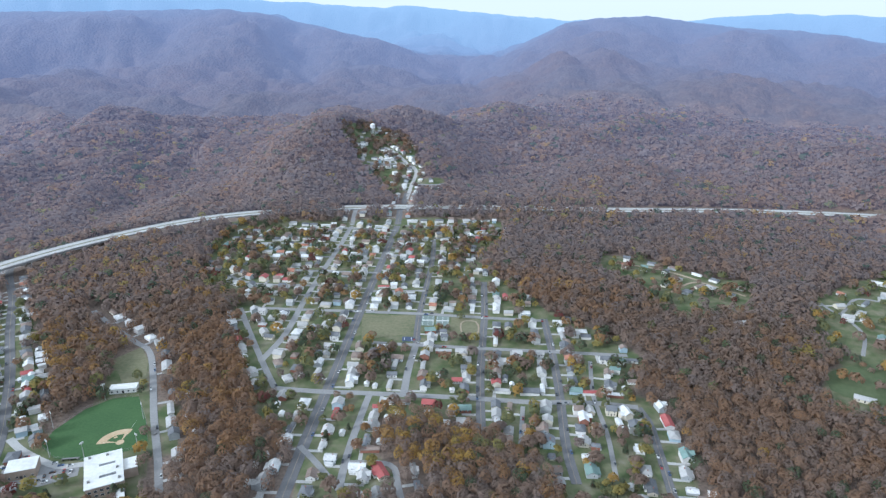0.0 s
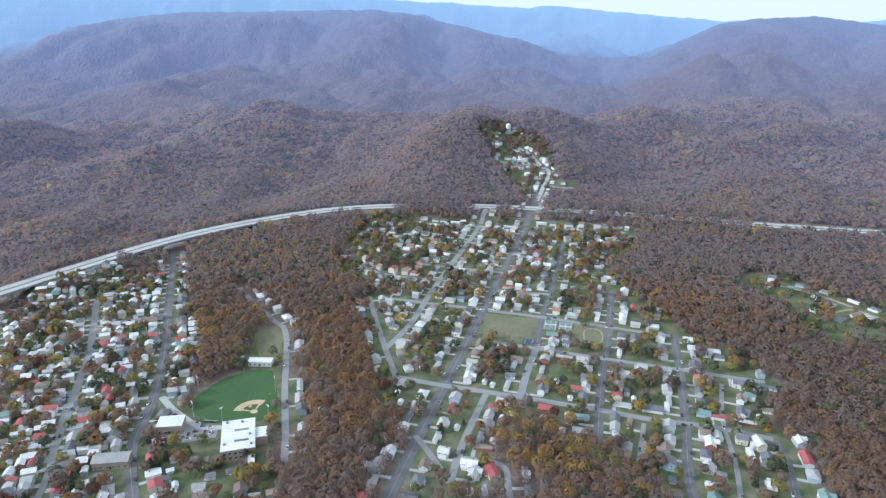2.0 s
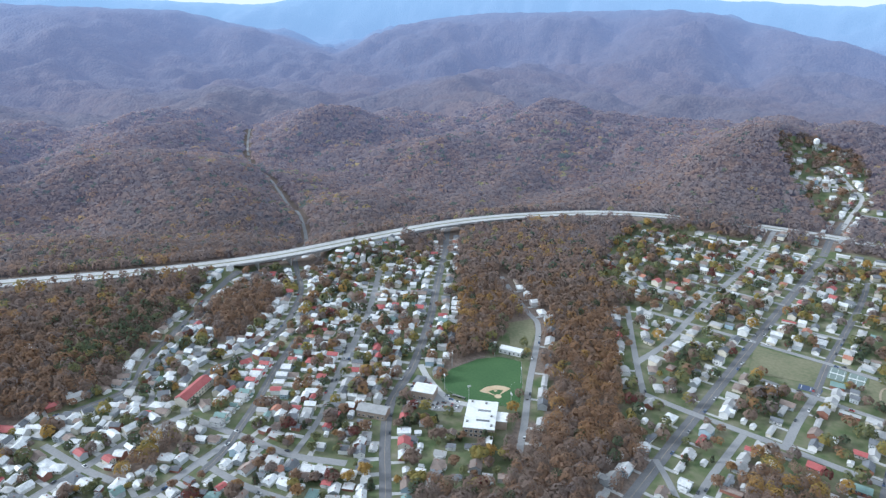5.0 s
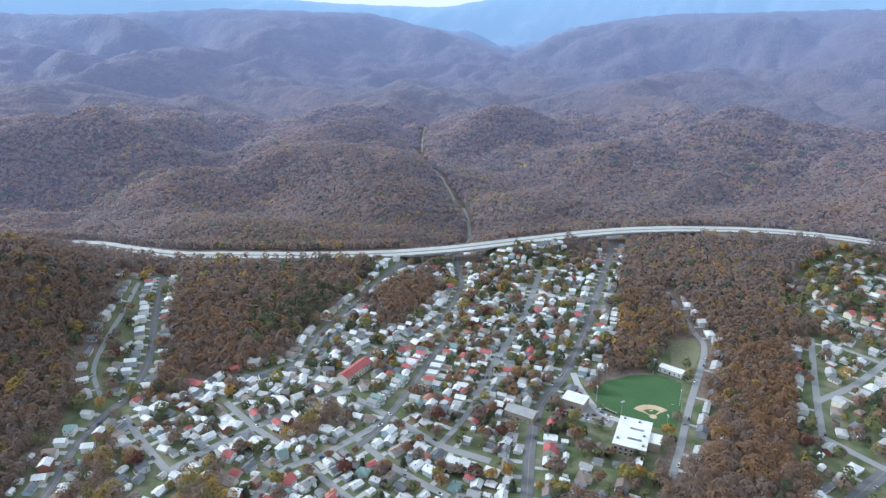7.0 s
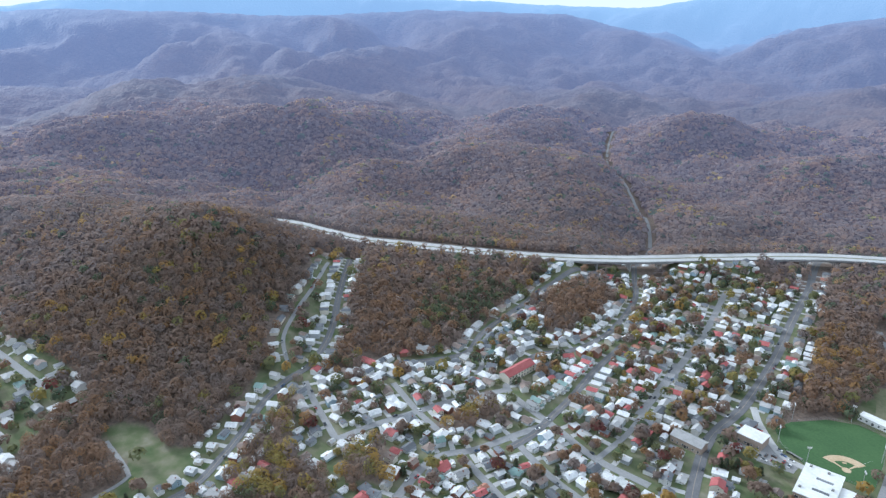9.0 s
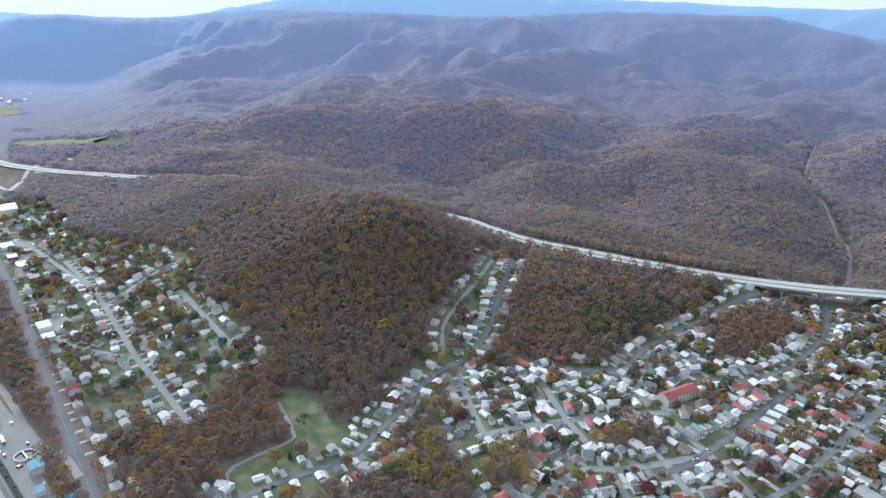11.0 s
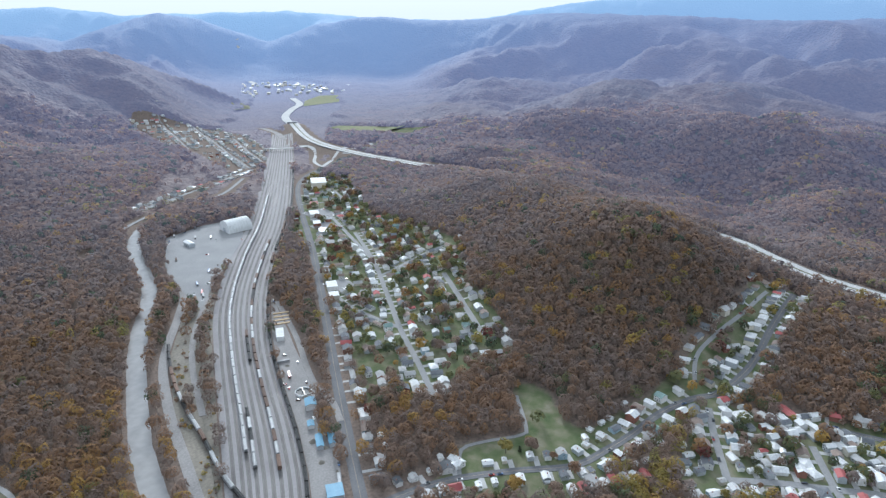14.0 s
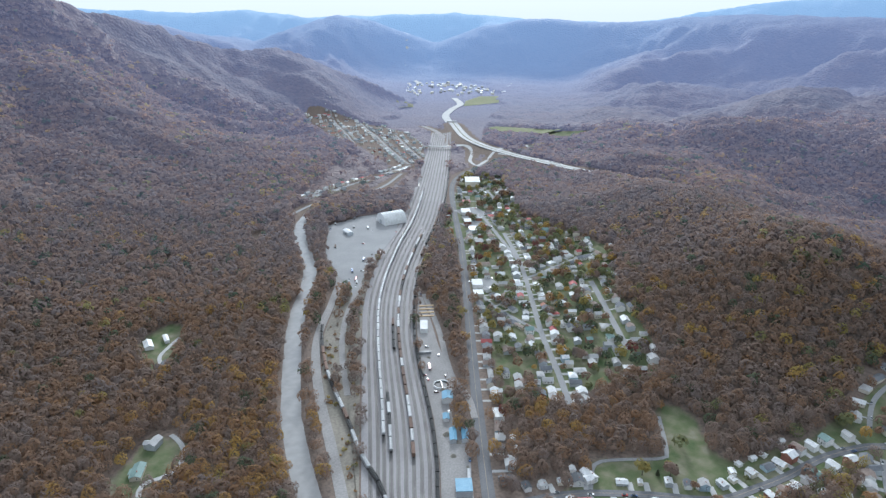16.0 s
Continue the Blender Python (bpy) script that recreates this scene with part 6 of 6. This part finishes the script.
def clumps(base, crown_r, crown_h, mid, tint, per_tree, size, jitter=0.018, up=(0, 0, 0.4), round_=1.0, ruffle=0.3):
    """Leaf sprays of many crowns at once: small uneven triangles in each crown's shell, shaded by the crown's round. Arrays over trees."""
    n = len(base)
    u = LEAF.normal(size=(n, per_tree, 3))
    u[..., 2] = np.abs(u[..., 2]) * 1.0 - 0.3
    u /= np.linalg.norm(u, axis=-1, keepdims=True)
    rad = LEAF.uniform(0.86, 1.05, (n, per_tree, 1))
    # crowns bulge unevenly
    lobe = 1 + 0.25 * np.sin(u[..., :1] * 3.1 + LEAF.uniform(0, 6, (n, 1, 1))) * np.cos(u[..., 1:2] * 2.7 + LEAF.uniform(0, 6, (n, 1, 1)))
    c = u * rad * lobe * np.stack([crown_r, crown_r, crown_h], -1)[:, None, :]
    c = c + base[:, None, :] + np.array([0, 0, 1.0]) * mid[:, None, None]
    face = u * 0.9 * round_ + np.array([0, 0, 0.4]) + LEAF.normal(scale=0.24, size=u.shape)
    face /= np.linalg.norm(face, axis=-1, keepdims=True)
    a = np.cross(face, LEAF.normal(size=u.shape))
    a /= np.linalg.norm(a, axis=-1, keepdims=True) + 1e-9
    b = np.cross(face, a)
    s = (size * LEAF.uniform(0.65, 1.35, (n, per_tree)) * (crown_r / 4.5)[:, None])[..., None]
    q = [c + a * s * 1.25, c + (-0.62 * a + 1.1 * b) * s * LEAF.uniform(.75, 1.15, s.shape), c + (-0.62 * a - 1.1 * b) * s * LEAF.uniform(.75, 1.15, s.shape)]
    v = np.stack(q, 2).reshape(-1, 3)
    soft = u * round_ + np.asarray(up) + ruffle * face
    soft /= np.linalg.norm(soft, axis=-1, keepdims=True)
    t = np.repeat(np.clip(tint[:, None] + LEAF.normal(scale=jitter, size=(n, per_tree)), 0, 1).ravel(), 3)
    return v, t, np.repeat(soft.reshape(-1, 3), 3, 0)


def leaf_mesh(name, v, t, normals, leaves="leaves"):
    k = len(v) // 3
    me = bpy.data.meshes.new(name)
    me.vertices.add(3 * k)
    me.vertices.foreach_set("co", v.astype(np.float32).ravel())
    me.loops.add(3 * k)
    me.loops.foreach_set("vertex_index", np.arange(3 * k, dtype=np.int32))
    me.polygons.add(k)
    me.polygons.foreach_set("loop_start", np.arange(0, 3 * k, 3, dtype=np.int32))
    me.polygons.foreach_set("use_smooth", np.ones(k, bool))
    me.materials.append(M[leaves])
    me.attributes.new("tint", "FLOAT", "POINT").data.foreach_set("value", np.asarray(t, np.float32))
    me.update(calc_edges=True)
    me.normals_split_custom_set_from_vertices(normals.astype(np.float32))
    return me


GROVES = [(-575, 235, 95, 0.44, 0.5), (-640, 215, 60, 0.45, 0.4), (-580, 415, 60, 0.42, 0.7), (-300, -480, 210, 0.43, 0.22), (-480, -640, 170, 0.42, 0.2), (180, 480, 120, 0.43, 0.35), (330, 470, 120, 0.40, 0.3),
          (-400, 195, 45, 0.78, 0.5), (-445, 160, 35, 0.82, 0.4), (-640, 310, 75, 0.935, 0.6), (-600, 270, 60, 0.93, 0.5), (-170, 470, 70, 0.50, 0.8), (-190, 560, 70, 0.48, 0.8), (-215, 640, 60, 0.46, 0.8), (-420, 55, 62, 0.76, 0.42), (-500, 60, 60, 0.84, 0.35),
          (-400, 110, 40, 0.76, 0.45), (-10, 430, 45, 0.66, 0.4), (-480, -130, 60, 0.5, 0.4), (-250, -330, 120, 0.6, 0.3), (-330, -420, 110, 0.62, 0.2), (120, 760, 70, 0.5, 0.4),
          (190, 700, 50, 0.48, 0.35), (-430, 860, 80, 0.55, 0.25), (-500, 470, 60, 0.7, 0.3), (-400, 560, 70, 0.6, 0.4), (-440, -190, 50, 0.6, 0.35)]


def tints(x, y, n):
    """Bare and brown woods, with rust, orange, yellow and evergreen trees among them."""
    u = LEAF.uniform(size=n)
    shift = (fbm(x / 130 + 4, y / 130 - 2, 3) - 0.5) * 0.5
    t = np.interp(np.clip(0.5 + (u - 0.5) * (0.78 + 0.45 * (np.abs(u - 0.5) > 0.46)) + 1.3 * shift, 0, 1), [0, 0.31, 0.63, 0.81, 0.88, 0.93, 0.975, 1], [0.0, 0.17, 0.34, 0.46, 0.60, 0.78, 0.87, 0.93])
    for gx_, gy_, r, tone, share in GROVES:
        pick = (np.hypot(x - gx_, y - gy_) < r * LEAF.uniform(0.5, 1.1, n)) & (LEAF.uniform(size=n) < share)
        t = np.where(pick, np.clip(tone + LEAF.normal(scale=0.05, size=n), 0, 0.96), t)
    return t


def forest(r0, r1, spacing, per_tree, size, az0, az1, trunks=False, label="", leaves="leaves"):
    k = int(r1 / spacing) + 1
    ix, iy = np.meshgrid(np.arange(-k, k + 1), np.arange(-k, k + 1), indexing="ij")
    x = (ix * spacing + LEAF.uniform(-0.45, 0.45, ix.shape) * spacing).ravel()
    y = (iy * spacing + LEAF.uniform(-0.45, 0.45, ix.shape) * spacing).ravel()
    r, az = np.hypot(x, y), np.degrees(np.arctan2(-x, y))
    az = np.where(az < -100, az + 360, az)
    # the outermost trees thin out into the far canopy
    keep = (r >= r0) & (r < r1) & (az > az0) & (az < az1) & (LEAF.uniform(size=len(x)) > smooth(1880, 2070, r))
    x, y, r = x[keep], y[keep], r[keep]
    i, j = cells(x, y)
    open_land = (to_line(x, y, VALE) < 150 + 60 * vnoise(x / 90, y / 90)) & (np.hypot(x, y) > 1250)
    keep = (~cleared[i, j] | (np.hypot(x, y) > HALF - 20)) & (~open_land | (LEAF.uniform(size=len(x)) < 0.10))
    x, y = x[keep], y[keep]
    n = len(x)
    cr = LEAF.uniform(0.75, 1.3, n) * spacing * (0.60 if r0 < 1000 else 0.74)
    z = height(x, y)
    tall = LEAF.uniform(12, 16.5, n)
    t = tints(x, y, n)
    # farther crowns merge into a canopy that shades with the slope it stands on
    lie = np.stack([height(x - 9, y) - height(x + 9, y), height(x, y - 9) - height(x, y + 9), np.full(n, 18.0)], -1)[:, None, :] / 18 * (0.4 if r0 < 700 else 0.9 if r0 < 1000 else 1.5)
    # along an edge of the woods the crowns reach down to the ground
    r = np.hypot(x, y)
    edge = np.zeros(n, bool)
    for step in (7, 13):
        i, j = cells(x * (1 - step / r), y * (1 - step / r))
        edge |= cleared[i, j] & (r < HALF - 30)
    crown_h = np.where(edge, tall * 0.46, cr * LEAF.uniform(0.85, 1.3, n) * (1 if r0 < 1000 else 0.6))
    v, tt, nn = clumps(np.stack([x, y, z], -1), cr, crown_h, np.where(edge, tall * 0.44, tall - crown_h * 0.9), t, per_tree, size, up=lie, round_=1.0 if r0 < 500 else 0.8 if r0 < 1000 else 0.6, ruffle=0.3 if r0 < 500 else 0.18 if r0 < 1000 else 0.08)
    if trunks:
        # a slim stem under each crown
        for dx, dy in ((0.3, 0.0), (0.0, 0.3)):
            stem = np.stack([np.stack([x - dx, y - dy, z - 0.5], -1), np.stack([x + dx, y + dy, z - 0.5], -1), np.stack([x, y, z + tall], -1)], 1)
            v, tt = np.vstack([v, stem.reshape(-1, 3)]), np.concatenate([tt, np.zeros(3 * n)])
            nn = np.vstack([nn, np.tile([[dy * 3.0, -dx * 3.0, 0.45]], (3 * n, 1))])
    return tagged(new("forest", leaf_mesh("forest", v, tt, nn, leaves)), label, "woods", kind="stuff")


def tree(tone, evergreen, label):
    """A garden tree: tapered trunk and limbs, a crown of many leaf sprays."""
    s = Shape()
    if evergreen:
        s.tube((0, 0, -0.5), (0, 0, 9), 0.3, 0.05)
        z = np.repeat(np.arange(1.2, 10.5, 0.7), 11)
        k = len(z)
        rad = (11 - z) / 11 * 3.0 * LEAF.uniform(0.6, 1.1, k)
        a = LEAF.uniform(0, 6.28, k)
        base = np.stack([rad * np.cos(a), rad * np.sin(a), z], -1)
        v, t, nn = clumps(base, np.full(k, 1.3), np.full(k, 0.7), np.zeros(k), np.full(k, tone), 3, 2.6)
    else:
        s.tube((0, 0, -0.5), (0, 0, 4.5), 0.38, 0.24)
        tips = []
        for i in range(6):
            a = i * 1.05 + LEAF.uniform(-0.3, 0.3)
            tip = (2.9 * math.cos(a), 2.9 * math.sin(a), 7.5 + LEAF.uniform(-1.2, 1.5))
            s.tube((0, 0, 3.4 + 0.2 * i), tip, 0.16, 0.04, 5)
            tips.append(tip)
        tips.append((0, 0, 9.0))
        s.tube((0, 0, 4.5), (0, 0, 9.5), 0.22, 0.05, 5)
        k = len(tips)
        v, t, nn = clumps(np.array(tips), LEAF.uniform(2.3, 3.1, k), LEAF.uniform(1.9, 2.5, k), np.zeros(k), np.full(k, tone), 42, 1.45)
    ob = thing("tree", s, "bark", label, "tree", "trees of the town")
    crown = new("crown", leaf_mesh("crown", v, t, nn))
    crown.parent = ob
    return ob


KINDS = [(0.03, False, "bare grey-brown tree in a garden"), (0.25, False, "brown-leaved tree beside a house"), (0.45, False, "rust-coloured tree in a garden"), (0.58, False, "orange-leaved tree in a garden"),
         (0.68, False, "golden yellow tree in a garden"), (0.78, False, "dull yellow tree in a garden"), (0.86, False, "olive green tree in a garden"), (0.94, True, "dark green conifer in a garden"),
         (0.99, False, "dark red maple in a garden")]
WEIGHTS = [12, 20, 14, 5, 6, 12, 26, 15, 4]
yard_trees = []
for ring, count in ((NORTH_HILL, 200), (TOWN_PLATEAU, 860), (CLEARED[6], 90), (CLEARED[7], 110), (CLEARED[5], 8), (LOWER_TOWN, 760), (GULCH, 40), (SCHOOL_YARD, 40), (CLEARED[9], 14), (RAIL_TOWN, 440), (FARM, 14)):
    xs, ys = [q[0] for q in ring], [q[1] for q in ring]
    made = 0
    for _ in range(count * 12):
        if made >= count:
            break
        x, y = rng.uniform(min(xs), max(xs)), rng.uniform(min(ys), max(ys))
        if math.hypot(x, y) < 345 or not in_ring(x, y, ring) or not off_road(x, y, 2) or not free_at(x, y, 1.2):
            continue
        if any(in_ring(x, y, c) for c in COPSES):
            continue
        k = rng.choices(range(len(KINDS)), WEIGHTS)[0] if ring is not NORTH_HILL else rng.choice([0, 1, 1, 2])
        yard_trees.append((math.hypot(x, y), k, x, y, rng.uniform(0.55, 1.25) if ring is not LOWER_TOWN else rng.uniform(0.5, 1.2)))
        made += 1

yard_trees.sort()
for dist, k, x, y, size in yard_trees[:280]:
    put(("tree", k), lambda: tree(*KINDS[k]), pose(x, y, z_at(x, y), 0, 0, rng.uniform(0, 360)) @ Matrix.Scale(size, 4))
far_trees = np.array([(x, y, size, KINDS[k][0]) for dist, k, x, y, size in yard_trees[280:]])
x, y = far_trees[:, 0], far_trees[:, 1]
v, t, nn = clumps(np.stack([x, y, height(x, y)], -1), 4.7 * far_trees[:, 2], 4.9 * far_trees[:, 2], 6.2 * far_trees[:, 2], far_trees[:, 3], 70, 1.25)
tagged(new("far_trees", leaf_mesh("far_trees", v, t, nn)), "autumn garden trees farther off among the houses", "trees", kind="stuff")

forest(335, 570, 8.0, 225, 0.55, -44, 162, True, "autumn woods of bare, brown and rust-coloured trees")
forest(570, 760, 8.2, 110, 0.80, -44, 162, True, "rust and brown autumn woods behind the houses")
# beyond 760 m the leaves themselves glow to imitate haze
forest(760, 1130, 8.5, 46, 1.25, -44, 162, False, "brown autumn woods on the hillsides", "slope_leaves_haze")
forest(1130, 1480, 9.2, 18, 1.75, -40, 158, False, "hazy brown autumn woods on the hills beyond the highway", "hill_leaves_haze")
forest(1480, 2060, 11.5, 14, 2.0, -40, 158, False, "hazy brown autumn woods on farther hills", "hill_leaves_haze")
forest(40, 335, 8.5, 16, 2.2, -100, 260, False, "autumn woods on the near slope")


# brush on the scrub between the tracks and along the river
def brush(ring, count, label):
    xs, ys = [q[0] for q in ring], [q[1] for q in ring]
    x, y = LEAF.uniform(min(xs), max(xs), count * 6), LEAF.uniform(min(ys), max(ys), count * 6)
    i, j = cells(x, y)
    keep = inside(x, y, ring) & ~paved[i, j]
    x, y = x[keep][:count], y[keep][:count]
    n = len(x)
    r = LEAF.uniform(0.8, 2.3, n)
    v, t, nn = clumps(np.stack([x, y, height(x, y)], -1), r, r, r * 0.5, LEAF.uniform(0.1, 0.85, n), 26, 1.6)
    tagged(new("brush", leaf_mesh("brush", v, t, nn)), label, "brush", kind="stuff")


brush(SCRUB, 260, "low brown brush between the tracks")
